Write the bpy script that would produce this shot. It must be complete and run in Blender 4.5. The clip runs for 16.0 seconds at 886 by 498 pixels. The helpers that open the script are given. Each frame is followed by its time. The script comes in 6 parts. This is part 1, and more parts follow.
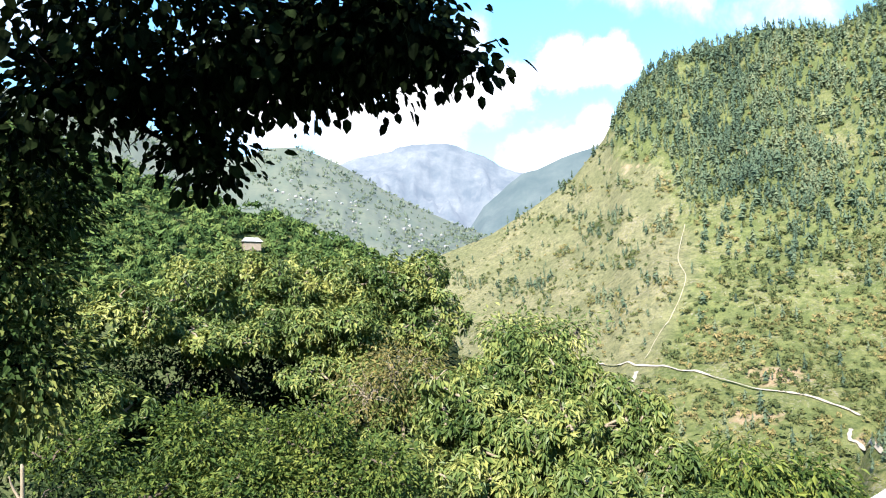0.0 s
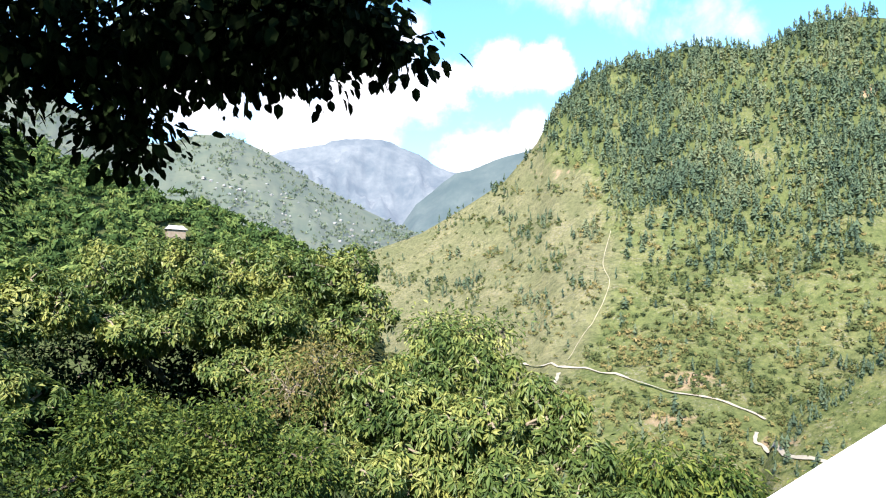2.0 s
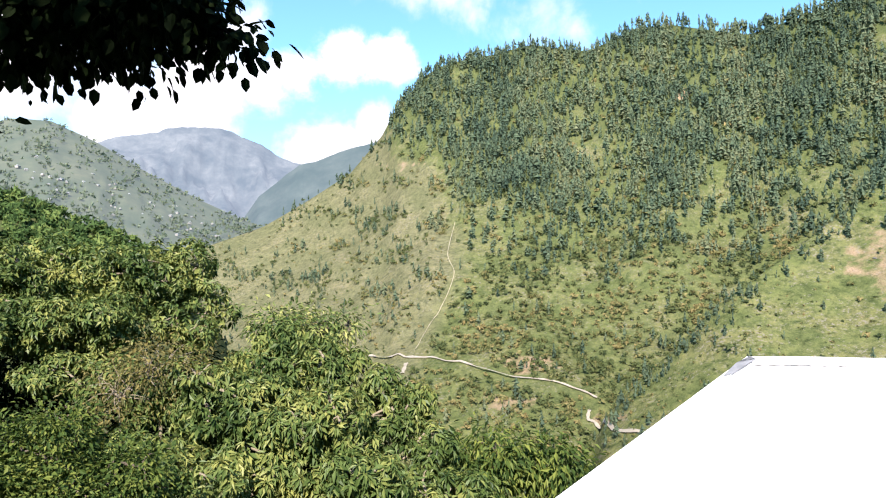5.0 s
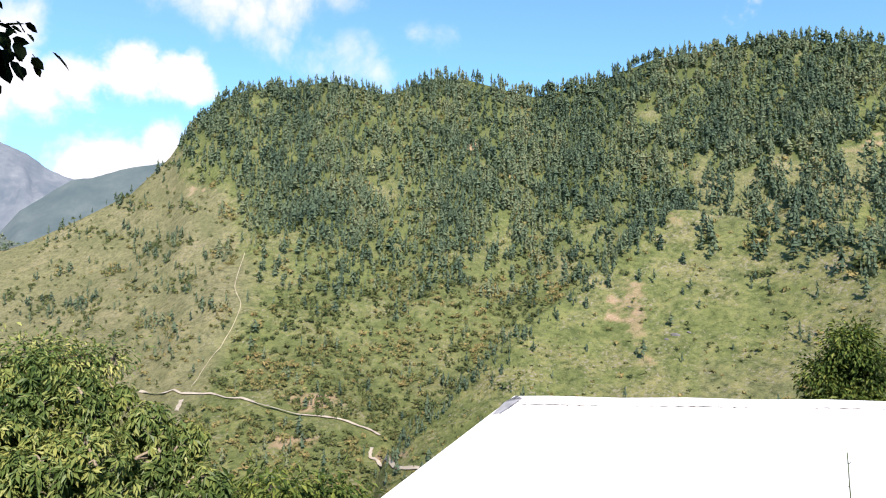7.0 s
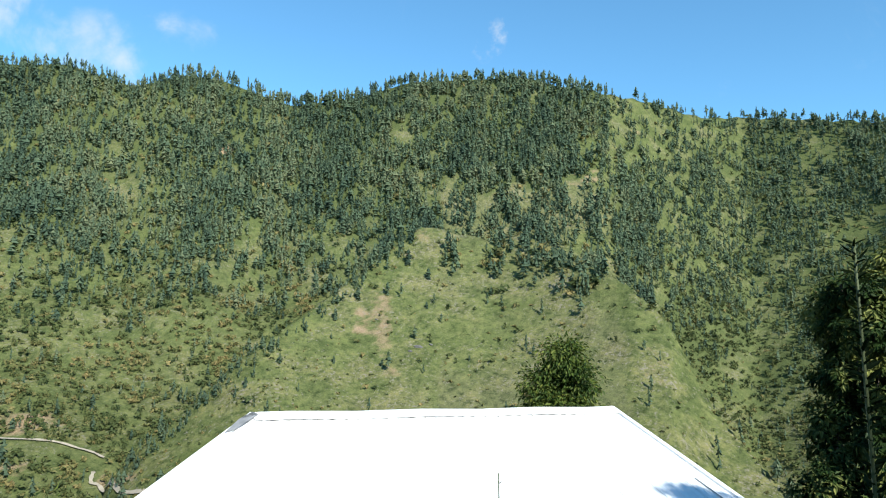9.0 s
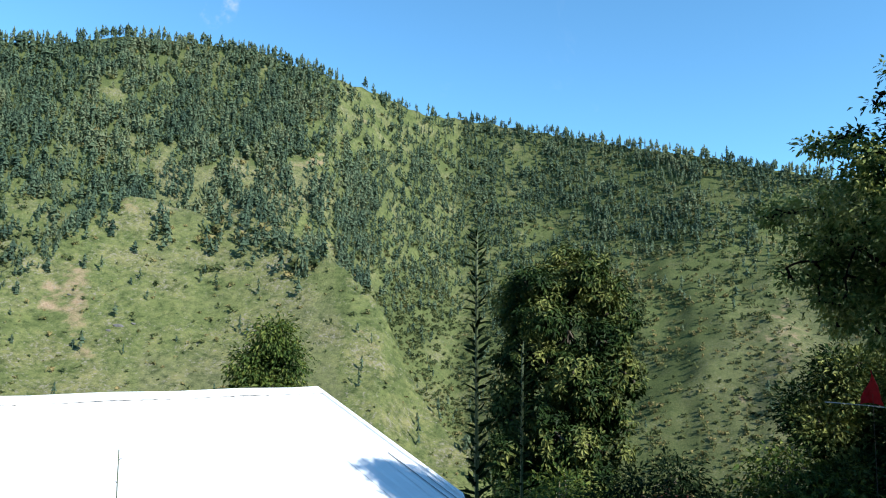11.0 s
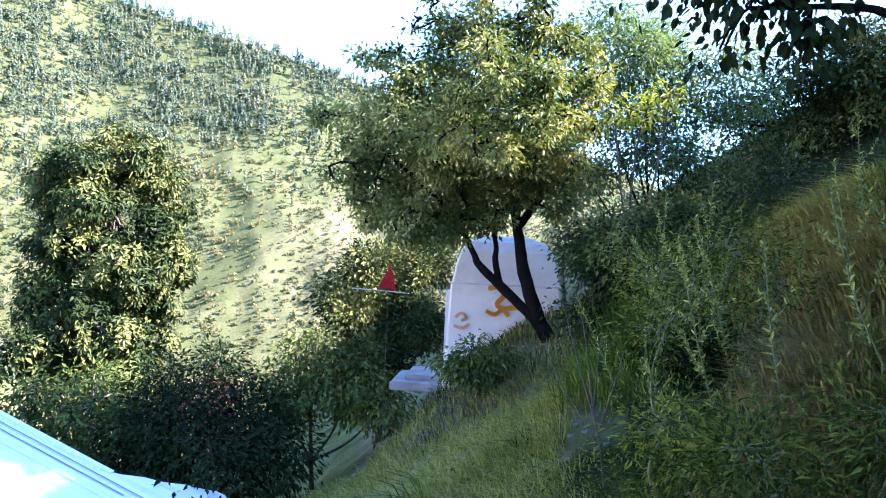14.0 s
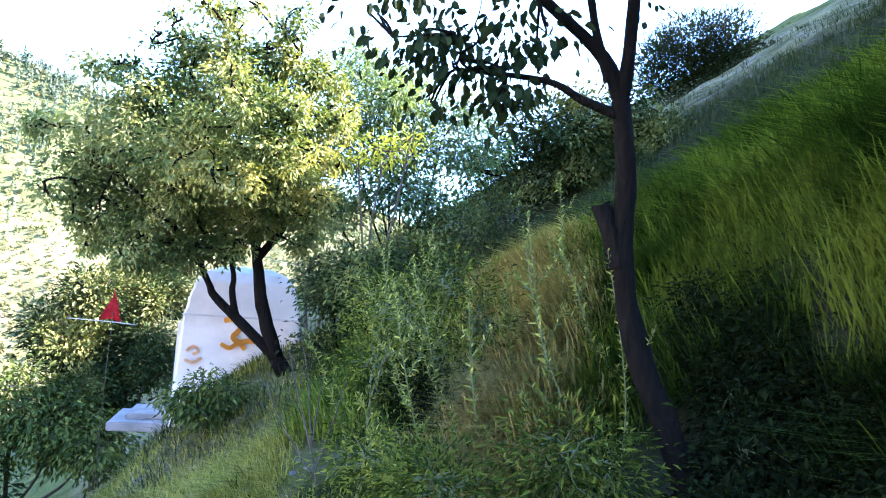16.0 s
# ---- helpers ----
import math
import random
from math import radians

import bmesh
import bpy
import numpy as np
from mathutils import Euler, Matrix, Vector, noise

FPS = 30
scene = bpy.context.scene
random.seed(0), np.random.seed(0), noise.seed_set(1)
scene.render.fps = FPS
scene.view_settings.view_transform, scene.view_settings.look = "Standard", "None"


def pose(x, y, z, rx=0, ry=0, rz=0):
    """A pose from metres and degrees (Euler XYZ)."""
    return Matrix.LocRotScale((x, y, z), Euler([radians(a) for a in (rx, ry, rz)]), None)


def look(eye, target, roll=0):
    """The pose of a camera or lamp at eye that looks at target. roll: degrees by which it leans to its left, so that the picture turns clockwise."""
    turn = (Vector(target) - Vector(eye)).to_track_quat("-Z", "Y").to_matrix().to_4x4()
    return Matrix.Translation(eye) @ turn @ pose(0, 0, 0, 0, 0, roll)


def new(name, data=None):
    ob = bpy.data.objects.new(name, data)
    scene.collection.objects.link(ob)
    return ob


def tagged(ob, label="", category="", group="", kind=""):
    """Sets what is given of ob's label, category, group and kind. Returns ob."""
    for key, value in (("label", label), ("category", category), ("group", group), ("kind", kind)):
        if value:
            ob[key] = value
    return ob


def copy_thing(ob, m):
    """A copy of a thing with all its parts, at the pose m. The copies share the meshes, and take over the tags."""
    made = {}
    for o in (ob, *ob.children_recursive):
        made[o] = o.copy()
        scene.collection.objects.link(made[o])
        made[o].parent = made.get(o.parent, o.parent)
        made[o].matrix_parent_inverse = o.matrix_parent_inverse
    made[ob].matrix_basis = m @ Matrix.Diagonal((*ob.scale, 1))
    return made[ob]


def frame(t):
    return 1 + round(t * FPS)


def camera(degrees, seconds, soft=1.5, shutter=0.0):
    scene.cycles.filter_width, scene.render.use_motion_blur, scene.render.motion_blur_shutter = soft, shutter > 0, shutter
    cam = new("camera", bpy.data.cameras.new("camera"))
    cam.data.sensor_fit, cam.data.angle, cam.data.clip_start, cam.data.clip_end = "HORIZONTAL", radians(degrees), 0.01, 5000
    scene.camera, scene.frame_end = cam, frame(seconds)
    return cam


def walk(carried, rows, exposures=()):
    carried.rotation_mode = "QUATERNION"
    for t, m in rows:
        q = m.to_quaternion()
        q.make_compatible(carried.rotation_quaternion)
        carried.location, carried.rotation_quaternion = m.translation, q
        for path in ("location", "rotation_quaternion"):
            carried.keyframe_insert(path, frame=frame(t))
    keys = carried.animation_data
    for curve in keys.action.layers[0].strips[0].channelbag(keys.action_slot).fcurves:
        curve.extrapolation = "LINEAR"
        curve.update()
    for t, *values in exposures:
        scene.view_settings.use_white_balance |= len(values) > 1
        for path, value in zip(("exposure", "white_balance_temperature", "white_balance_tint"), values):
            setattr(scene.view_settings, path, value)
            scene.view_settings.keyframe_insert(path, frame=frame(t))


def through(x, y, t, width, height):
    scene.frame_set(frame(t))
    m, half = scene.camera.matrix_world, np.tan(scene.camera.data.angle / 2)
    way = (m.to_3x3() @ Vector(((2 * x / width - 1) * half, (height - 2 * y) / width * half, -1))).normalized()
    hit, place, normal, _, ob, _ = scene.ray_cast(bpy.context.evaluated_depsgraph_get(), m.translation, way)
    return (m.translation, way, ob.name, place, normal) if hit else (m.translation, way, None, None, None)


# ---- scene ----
cam = camera(62.76, 16.0, soft=1.1)
PATH = [
    (0.0, 0.020, -0.001, 0.005, 95.26, 0.56, -0.18),
    (0.5, 0.021, 0.001, -0.010, 94.83, 0.30, -0.67),
    (1.0, 0.012, 0.013, -0.032, 93.77, 0.16, -1.02),
    (1.5, 0.018, 0.013, -0.029, 94.43, 0.07, -1.74),
    (2.0, 0.039, 0.012, -0.038, 95.11, -1.24, -5.84),
    (2.5, 0.053, 0.008, -0.045, 95.00, -1.22, -8.25),
    (3.0, 0.065, -0.003, -0.035, 94.88, -0.92, -10.29),
    (3.2, 0.074, -0.007, -0.033, 94.82, -0.55, -10.81),
    (5.3, 0.135, -0.033, -0.026, 94.85, 0.05, -19.79),
    (5.5, 0.144, -0.037, -0.023, 95.22, -0.22, -21.40),
    (6.0, 0.172, -0.061, -0.012, 96.06, -0.30, -26.48),
    (6.5, 0.189, -0.074, -0.008, 96.52, -0.46, -29.83),
    (7.0, 0.215, -0.088, 0.001, 97.49, -0.97, -34.27),
    (7.5, 0.236, -0.097, 0.001, 97.27, -0.42, -36.75),
    (8.0, 0.272, -0.111, 0.022, 98.55, -0.01, -42.78),
    (8.5, 0.308, -0.136, 0.036, 98.59, -0.02, -48.32),
    (9.0, 0.323, -0.174, 0.040, 98.70, -0.66, -53.80),
    (9.5, 0.342, -0.226, 0.037, 98.71, -1.66, -60.74),
    (9.7, 0.346, -0.240, 0.035, 98.87, -1.73, -63.06),
    (11.8, 0.391, -0.384, 0.016, 95.48, -0.52, -82.92),
    (12.0, 0.395, -0.399, 0.013, 94.85, -0.41, -84.74),
    (12.5, 0.404, -0.421, 0.008, 92.84, -0.72, -90.61),
    (13.0, 0.399, -0.454, 0.013, 91.54, -1.80, -97.88),
    (13.5, 0.395, -0.481, -0.004, 90.52, -2.65, -103.85),
    (14.0, 0.386, -0.503, -0.001, 90.19, -2.59, -109.46),
    (14.5, 0.357, -0.529, 0.006, 90.22, -2.90, -114.26),
    (15.0, 0.350, -0.569, 0.008, 91.15, -3.80, -118.99),
    (15.5, 0.322, -0.608, 0.020, 93.32, -3.68, -123.57),
    (16.0, 0.290, -0.647, 0.024, 93.91, -4.25, -128.88),
]
EXPOSURES = [(0.0, 1.66, 6100, 15), (3.0, 1.38, 6120, 16), (7.0, 0.97, 6300, 20), (9.5, 0.65, 5850, 4), (12.0, 1.18, 5700, 22), (12.5, 1.65, 5680, 35), (13.0, 2.02, 5680, 35),
             (14.0, 3.1, 5650, 40), (15.0, 3.35, 5750, 36), (15.5, 3.75, 5850, 35), (16.0, 3.9, 5950, 38)]
walk(cam, [(t, pose(*p)) for t, *p in PATH], EXPOSURES)

# ---- world and sun ----
SUN_AZ, SUN_EL = 203.0, 33.0


def bearing(az, el=0.0):
    a, e = radians(az), radians(el)
    return Vector((math.sin(a) * math.cos(e), math.cos(a) * math.cos(e), math.sin(e)))


def pt(az, r, z):
    return Vector((r * math.sin(radians(az)), r * math.cos(radians(az)), z))


STAND = Vector((0, 0, 0))


def ray(az, el, d):
    """A place by its bearing, elevation and distance from the spot STAND."""
    return STAND + bearing(az, el) * d


sun = new("sun", bpy.data.lights.new("sun", "SUN"))
sun.data.energy, sun.data.angle, sun.data.color = 5.6, radians(0.6), (1.0, 0.93, 0.80)
sun.matrix_world = look(bearing(SUN_AZ, SUN_EL) * 60, (0, 0, 0))

world = bpy.data.worlds.new("sky")
scene.world = world
world.use_nodes = True
wt = world.node_tree
wt.nodes.clear()


def wnode(kind, **kw):
    n = wt.nodes.new(kind)
    for k, v in kw.items():
        n.inputs[k].default_value = v
    return n


w_out = wnode("ShaderNodeOutputWorld")
w_sky = wnode("ShaderNodeTexSky")
w_sky.sky_type, w_sky.sun_disc = "NISHITA", False
w_sky.sun_elevation, w_sky.sun_rotation = radians(SUN_EL), radians(SUN_AZ)
w_sky.altitude, w_sky.air_density, w_sky.dust_density, w_sky.ozone_density = 1800, 1.1, 0.5, 1.2
w_bg = wnode("ShaderNodeBackground", Strength=0.11)
w_tint = wnode("ShaderNodeMix")
w_tint.data_type, w_tint.blend_type = "RGBA", "MULTIPLY"
w_tint.inputs[0].default_value, w_tint.inputs[7].default_value = 1.0, (0.92, 1.33, 1.36, 1)
w_white = wnode("ShaderNodeBackground", Color=(1.0, 0.99, 0.97, 1), Strength=0.6)
w_mix = wnode("ShaderNodeMixShader")
w_co = wnode("ShaderNodeTexCoord")
w_noise = wnode("ShaderNodeTexNoise", Scale=7.5, Detail=9.0, Roughness=0.62, Distortion=0.6)
wt.links.new(w_co.outputs["Generated"], w_noise.inputs["Vector"])
# cumulus over the head of the valley: soft lobes round a few bearings, broken up by noise
CLOUDS = [(10.3, 18.7, 3.6, 1.2), (13.6, 18.5, 3.0, 1.1), (-1.0, 16.0, 7.0, 1.1), (-7.0, 15.0, 6.0, 1.0), (3.6, 17.0, 4.4, 1.0), (6.6, 18.0, 3.8, 1.0), (2.0, 20.8, 4.2, 0.6), (8.6, 12.5, 4.4, 1.0), (12.6, 12.8, 3.6, 0.9),
          (-14.0, 17.0, 10.0, 0.8), (12.6, 25.2, 4.0, 0.46), (15.6, 25.2, 4.5, 0.55), (18.8, 24.8, 4.5, 0.58), (22.0, 25.4, 4.5, 0.56), (24.6, 27.0, 4.5, 0.5), (20.6, 23.2, 4.0, 0.46), (23.6, 22.4, 3.0, 0.34), (26.0, 21.7, 3.0, 0.26), (28.4, 21.5, 2.8, 0.26), (33.2, 23.6, 3.0, 0.28), (56.8, 24.5, 2.0, 0.5), (-35.0, 25.0, 14.0, 0.6)]
w_warp = wnode("ShaderNodeTexNoise", Scale=9.0, Detail=6.0, Roughness=0.6)
wt.links.new(w_co.outputs["Generated"], w_warp.inputs["Vector"])
w_off = wnode("ShaderNodeVectorMath")
w_off.operation = "MULTIPLY_ADD"
w_off.inputs[1].default_value, w_off.inputs[2].default_value = (0.14, 0.14, 0.10), (-0.07, -0.07, -0.05)
wt.links.new(w_warp.outputs["Color"], w_off.inputs[0])
w_dir = wnode("ShaderNodeVectorMath")
w_dir.operation = "ADD"
wt.links.new(w_co.outputs["Generated"], w_dir.inputs[0])
wt.links.new(w_off.outputs["Vector"], w_dir.inputs[1])
total = None
for az, el, size, gain in CLOUDS:
    d = wnode("ShaderNodeVectorMath")
    d.operation = "DISTANCE"
    wt.links.new(w_dir.outputs["Vector"], d.inputs[0])
    d.inputs[1].default_value = bearing(az, el)
    m = wnode("ShaderNodeMapRange")
    m.interpolation_type = "SMOOTHSTEP"
    m.inputs["From Min"].default_value, m.inputs["From Max"].default_value = radians(size), 0.0
    m.inputs["To Min"].default_value, m.inputs["To Max"].default_value = 0.0, gain
    wt.links.new(d.outputs["Value"], m.inputs["Value"])
    if total is None:
        total = m.outputs["Result"]
    else:
        a = wnode("ShaderNodeMath")
        a.operation = "MAXIMUM"
        wt.links.new(total, a.inputs[0])
        wt.links.new(m.outputs["Result"], a.inputs[1])
        total = a.outputs["Value"]
w_add = wnode("ShaderNodeMath")
w_add.operation = "ADD"
wt.links.new(total, w_add.inputs[0])
wt.links.new(w_noise.outputs["Fac"], w_add.inputs[1])
w_edge = wnode("ShaderNodeMapRange")
w_edge.interpolation_type = "SMOOTHSTEP"
w_edge.inputs["From Min"].default_value, w_edge.inputs["From Max"].default_value = 0.62, 1.2
wt.links.new(w_add.outputs["Value"], w_edge.inputs["Value"])
wt.links.new(w_sky.outputs["Color"], w_tint.inputs[6])
wt.links.new(w_tint.outputs[2], w_bg.inputs["Color"])
wt.links.new(w_edge.outputs["Result"], w_mix.inputs["Fac"])
wt.links.new(w_bg.outputs["Background"], w_mix.inputs[1])
wt.links.new(w_white.outputs["Background"], w_mix.inputs[2])
wt.links.new(w_mix.outputs["Shader"], w_out.inputs["Surface"])

# ---- materials ----
class Nodes:
    def __init__(self, name):
        self.mat = bpy.data.materials.new(name)
        self.mat.use_nodes = True
        self.t = self.mat.node_tree
        self.t.nodes.clear()
        self.out = self.t.nodes.new("ShaderNodeOutputMaterial")

    def n(self, kind, **kw):
        node = self.t.nodes.new(kind)
        for k, v in kw.items():
            node.inputs[k.replace("_", " ")].default_value = v
        return node

    def l(self, a, b):
        self.t.links.new(a, b)

    def noise(self, scale, detail=4.0, rough=0.55, source=None, stretch=None):
        node = self.n("ShaderNodeTexNoise", Scale=scale, Detail=detail, Roughness=rough)
        if source is None:
            source = self.n("ShaderNodeTexCoord").outputs["Object"]
        if stretch:
            mp = self.n("ShaderNodeMapping")
            mp.inputs["Scale"].default_value = stretch
            self.l(source, mp.inputs["Vector"])
            source = mp.outputs["Vector"]
        self.l(source, node.inputs["Vector"])
        return node.outputs["Fac"]

    def ramp(self, fac, stops):
        node = self.n("ShaderNodeValToRGB")
        els = node.color_ramp.elements
        while len(els) < len(stops):
            els.new(0.5)
        for e, (p, c) in zip(els, stops):
            e.position, e.color = p, (*c, 1)
        self.l(fac, node.inputs["Fac"])
        return node.outputs["Color"]

    def mix(self, fac, a, b, blend="MIX"):
        node = self.n("ShaderNodeMix")
        node.data_type, node.blend_type = "RGBA", blend
        for value, i in ((fac, 0), (a, 6), (b, 7)):
            if isinstance(value, (int, float)):
                node.inputs[i].default_value = value
            elif isinstance(value, tuple):
                node.inputs[i].default_value = (*value, 1)
            else:
                self.l(value, node.inputs[i])
        return node.outputs[2]

    def math(self, op, a, b=0.0):
        node = self.n("ShaderNodeMath")
        node.operation = op
        for i, v in enumerate((a, b)):
            if isinstance(v, (int, float)):
                node.inputs[i].default_value = v
            else:
                self.l(v, node.inputs[i])
        return node.outputs[0]

    def attr(self, name):
        node = self.n("ShaderNodeAttribute")
        node.attribute_name = name
        return node.outputs["Fac"]

    def surface(self, color, rough=0.6, metal=0.0, bump=None, strength=0.3, distance=0.02, spec=0.5, through=0.0, through_color=None, glow=None):
        b = self.n("ShaderNodeBsdfPrincipled", Metallic=metal)
        b.inputs["Specular IOR Level"].default_value = spec
        if isinstance(rough, (int, float)):
            b.inputs["Roughness"].default_value = rough
        else:
            self.l(rough, b.inputs["Roughness"])
        if isinstance(color, tuple):
            b.inputs["Base Color"].default_value = (*color, 1)
        else:
            self.l(color, b.inputs["Base Color"])
        if bump is not None:
            bp = self.n("ShaderNodeBump", Strength=strength, Distance=distance)
            self.l(bump, bp.inputs["Height"])
            self.l(bp.outputs["Normal"], b.inputs["Normal"])
        shader = b.outputs[0]
        if through:
            tr = self.n("ShaderNodeBsdfTranslucent")
            src = through_color if through_color is not None else color
            if isinstance(src, tuple):
                tr.inputs["Color"].default_value = (*src, 1)
            else:
                self.l(src, tr.inputs["Color"])
            mx = self.n("ShaderNodeMixShader", Fac=through)
            self.l(shader, mx.inputs[1])
            self.l(tr.outputs[0], mx.inputs[2])
            shader = mx.outputs[0]
        if glow:
            em = self.n("ShaderNodeEmission", Color=(*glow[0], 1), Strength=glow[1])
            mx = self.n("ShaderNodeMixShader", Fac=glow[2])
            self.l(shader, mx.inputs[1])
            self.l(em.outputs[0], mx.inputs[2])
            shader = mx.outputs[0]
        self.l(shader, self.out.inputs["Surface"])
        return self.mat


def leaf_material(name, dark, mid, light, through=0.35, rough=0.5, patch=0.5, spec=0.16, lone=0.55, contrast=1.0):
    k = Nodes(name)
    isl = k.n("ShaderNodeNewGeometry").outputs["Random Per Island"]
    big = k.math("ADD", k.math("MULTIPLY", k.math("SUBTRACT", k.noise(patch, 3.0), 0.5), contrast), 0.5)
    fac = k.math("ADD", k.math("MULTIPLY", isl, lone), k.math("MULTIPLY", big, 1.3 - lone))
    col = k.ramp(fac, [(0.3, dark), (0.62, mid), (0.95, light)])
    tr = k.mix(1.0, col, (1.3, 1.3, 0.55), "MULTIPLY")
    return k.surface(col, rough, spec=spec, through=through, through_color=tr)


def bark_material(name, dark, light, scale=18.0):
    k = Nodes(name)
    g = k.noise(scale, 6.0, 0.65, stretch=(1, 1, 0.25))
    s = k.noise(3.0, 3.0)
    col = k.mix(k.math("MULTIPLY", s, 0.6), k.ramp(g, [(0.3, dark), (0.7, light)]), (light[0] * 1.3, light[1] * 1.3, light[2] * 1.25))
    return k.surface(col, 0.85, bump=g, strength=1.0, distance=0.03, spec=0.04)


def plain_material(name, color, rough=0.6, scale=6.0, vary=0.25, metal=0.0, bump=0.15, distance=0.005):
    k = Nodes(name)
    a, b = k.noise(scale, 5.0), k.noise(scale * 9, 4.0)
    dark = tuple(c * (1 - vary) for c in color)
    col = k.mix(k.ramp(a, [(0.35, (0, 0, 0)), (0.7, (1, 1, 1))]), dark, color)
    col = k.mix(k.math("MULTIPLY", b, vary * 0.6), col, tuple(c * (1 - vary * 1.4) for c in color))
    return k.surface(col, rough, metal, bump=b, strength=bump, distance=distance)


def ground_material():
    k = Nodes("grass_and_earth")
    pos = k.n("ShaderNodeNewGeometry").outputs["Position"]
    wide, mid, fine = k.noise(0.012, 5.0, 0.6, pos), k.noise(0.09, 5.0, 0.6, pos), k.noise(1.3, 5.0, 0.7, pos)
    grain = k.noise(9.0, 4.0, 0.7, pos)
    green = k.ramp(k.math("ADD", k.math("MULTIPLY", mid, 0.6), k.math("MULTIPLY", fine, 0.4)),
                   [(0.3, (0.046, 0.060, 0.023)), (0.5, (0.094, 0.110, 0.040)), (0.7, (0.165, 0.163, 0.065))])
    straw = k.ramp(k.math("ADD", k.math("MULTIPLY", mid, 0.5), k.math("MULTIPLY", fine, 0.5)),
                   [(0.3, (0.076, 0.078, 0.038)), (0.5, (0.13, 0.125, 0.066)), (0.72, (0.20, 0.18, 0.102))])
    earth = k.ramp(fine, [(0.3, (0.15, 0.10, 0.06)), (0.7, (0.34, 0.25, 0.16))])
    dry = k.math("ADD", k.attr("dry"), k.math("MULTIPLY", k.math("SUBTRACT", wide, 0.5), 1.1))
    col = k.mix(k.ramp(dry, [(0.25, (0, 0, 0)), (0.75, (1, 1, 1))]), green, straw)
    brown = k.noise(0.035, 6.0, 0.65, pos)
    col = k.mix(k.ramp(brown, [(0.48, (0, 0, 0)), (0.66, (0.45, 0.45, 0.45))]), col, k.ramp(fine, [(0.3, (0.12, 0.10, 0.045)), (0.7, (0.25, 0.215, 0.10))]))
    tuft = k.noise(0.28, 6.0, 0.75, pos)
    col = k.mix(1.0, col, k.ramp(tuft, [(0.34, (0.45, 0.5, 0.5)), (0.5, (1, 1, 1)), (0.68, (1.3, 1.25, 1.15))]), "MULTIPLY")
    col = k.mix(k.attr("wood"), col, k.ramp(fine, [(0.3, (0.032, 0.044, 0.018)), (0.55, (0.075, 0.090, 0.034)), (0.75, (0.14, 0.14, 0.054))]))
    # near-black tint painted in for the shade on the near bank
    col = k.mix(k.attr("bank_shade"), col, k.ramp(fine, [(0.3, (0.003, 0.004, 0.002)), (0.55, (0.008, 0.010, 0.005)), (0.75, (0.024, 0.024, 0.011))]))
    bare = k.math("ADD", k.attr("bare"), k.math("MULTIPLY", k.math("SUBTRACT", mid, 0.62), 2.2))
    bare = k.math("SUBTRACT", bare, k.math("MULTIPLY", k.attr("bank_shade"), 0.8))
    col = k.mix(k.ramp(bare, [(0.3, (0, 0, 0)), (0.75, (1, 1, 1))]), col, earth)
    stony = k.ramp(k.math("ADD", k.math("MULTIPLY", k.noise(0.6, 4.0, 0.7, pos), 0.75), k.math("MULTIPLY", brown, 0.35)), [(0.60, (0, 0, 0)), (0.68, (0.8, 0.8, 0.8))])
    open_land = k.math("SUBTRACT", 1.0, k.math("MAXIMUM", k.attr("bank_shade"), k.attr("wood")))
    col = k.mix(k.math("MULTIPLY", stony, open_land), col, k.ramp(grain, [(0.3, (0.12, 0.105, 0.08)), (0.7, (0.27, 0.245, 0.20))]))
    relief = k.math("ADD", k.math("ADD", fine, k.math("MULTIPLY", grain, 0.3)), k.math("MULTIPLY", tuft, k.math("MULTIPLY", open_land, 4.0)))
    return k.surface(col, 0.95, bump=relief, strength=0.6, distance=0.35, spec=0.0)


def wood_material(name, dark, mid, light, through=0.12):
    """Foliage of far trees: one tint a tree, a little scatter in each."""
    k = Nodes(name)
    isl = k.n("ShaderNodeNewGeometry").outputs["Random Per Island"]
    fac = k.math("ADD", k.math("MULTIPLY", k.attr("tint"), 0.7), k.math("MULTIPLY", isl, 0.3))
    col = k.ramp(fac, [(0.1, dark), (0.5, mid), (0.92, light)])
    return k.surface(col, 0.8, spec=0.15, through=through)


GROUND = ground_material()
CONIFER = wood_material("conifer_needles", (0.038, 0.063, 0.043), (0.094, 0.130, 0.075), (0.18, 0.192, 0.10), 0.3)
BROAD = wood_material("far_broadleaf", (0.040, 0.058, 0.022), (0.094, 0.112, 0.038), (0.26, 0.20, 0.082), 0.2)
BROAD_LEFT = wood_material("wooded_hill_leaves", (0.028, 0.056, 0.015), (0.074, 0.122, 0.032), (0.17, 0.21, 0.056), 0.25)
LEAF_BIG = leaf_material("drooping_leaves", (0.020, 0.042, 0.010), (0.090, 0.132, 0.036), (0.25, 0.26, 0.075), 0.2, 0.45, 0.5, lone=0.38, contrast=1.5)
LEAF_SMALL = leaf_material("small_leaves", (0.018, 0.036, 0.010), (0.060, 0.096, 0.022), (0.165, 0.19, 0.042), 0.22, spec=0.08)
# these two leaf greens are darkened to carry shade in the colour
LEAF_SHADE = leaf_material("shade_darkened_leaves", (0.008, 0.015, 0.006), (0.014, 0.025, 0.009), (0.026, 0.042, 0.014), 0.08, 0.75, spec=0.04)
LEAF_DEEP_SHADE = leaf_material("shade_blackened_leaves", (0.003, 0.006, 0.002), (0.007, 0.012, 0.004), (0.015, 0.026, 0.008), 0.10, 0.75, spec=0.03)
LEAF_DARK = leaf_material("deep_green_leaves", (0.008, 0.018, 0.006), (0.031, 0.055, 0.015), (0.20, 0.21, 0.06), 0.07, 0.5, 0.9, spec=0.06, lone=0.26, contrast=1.5)
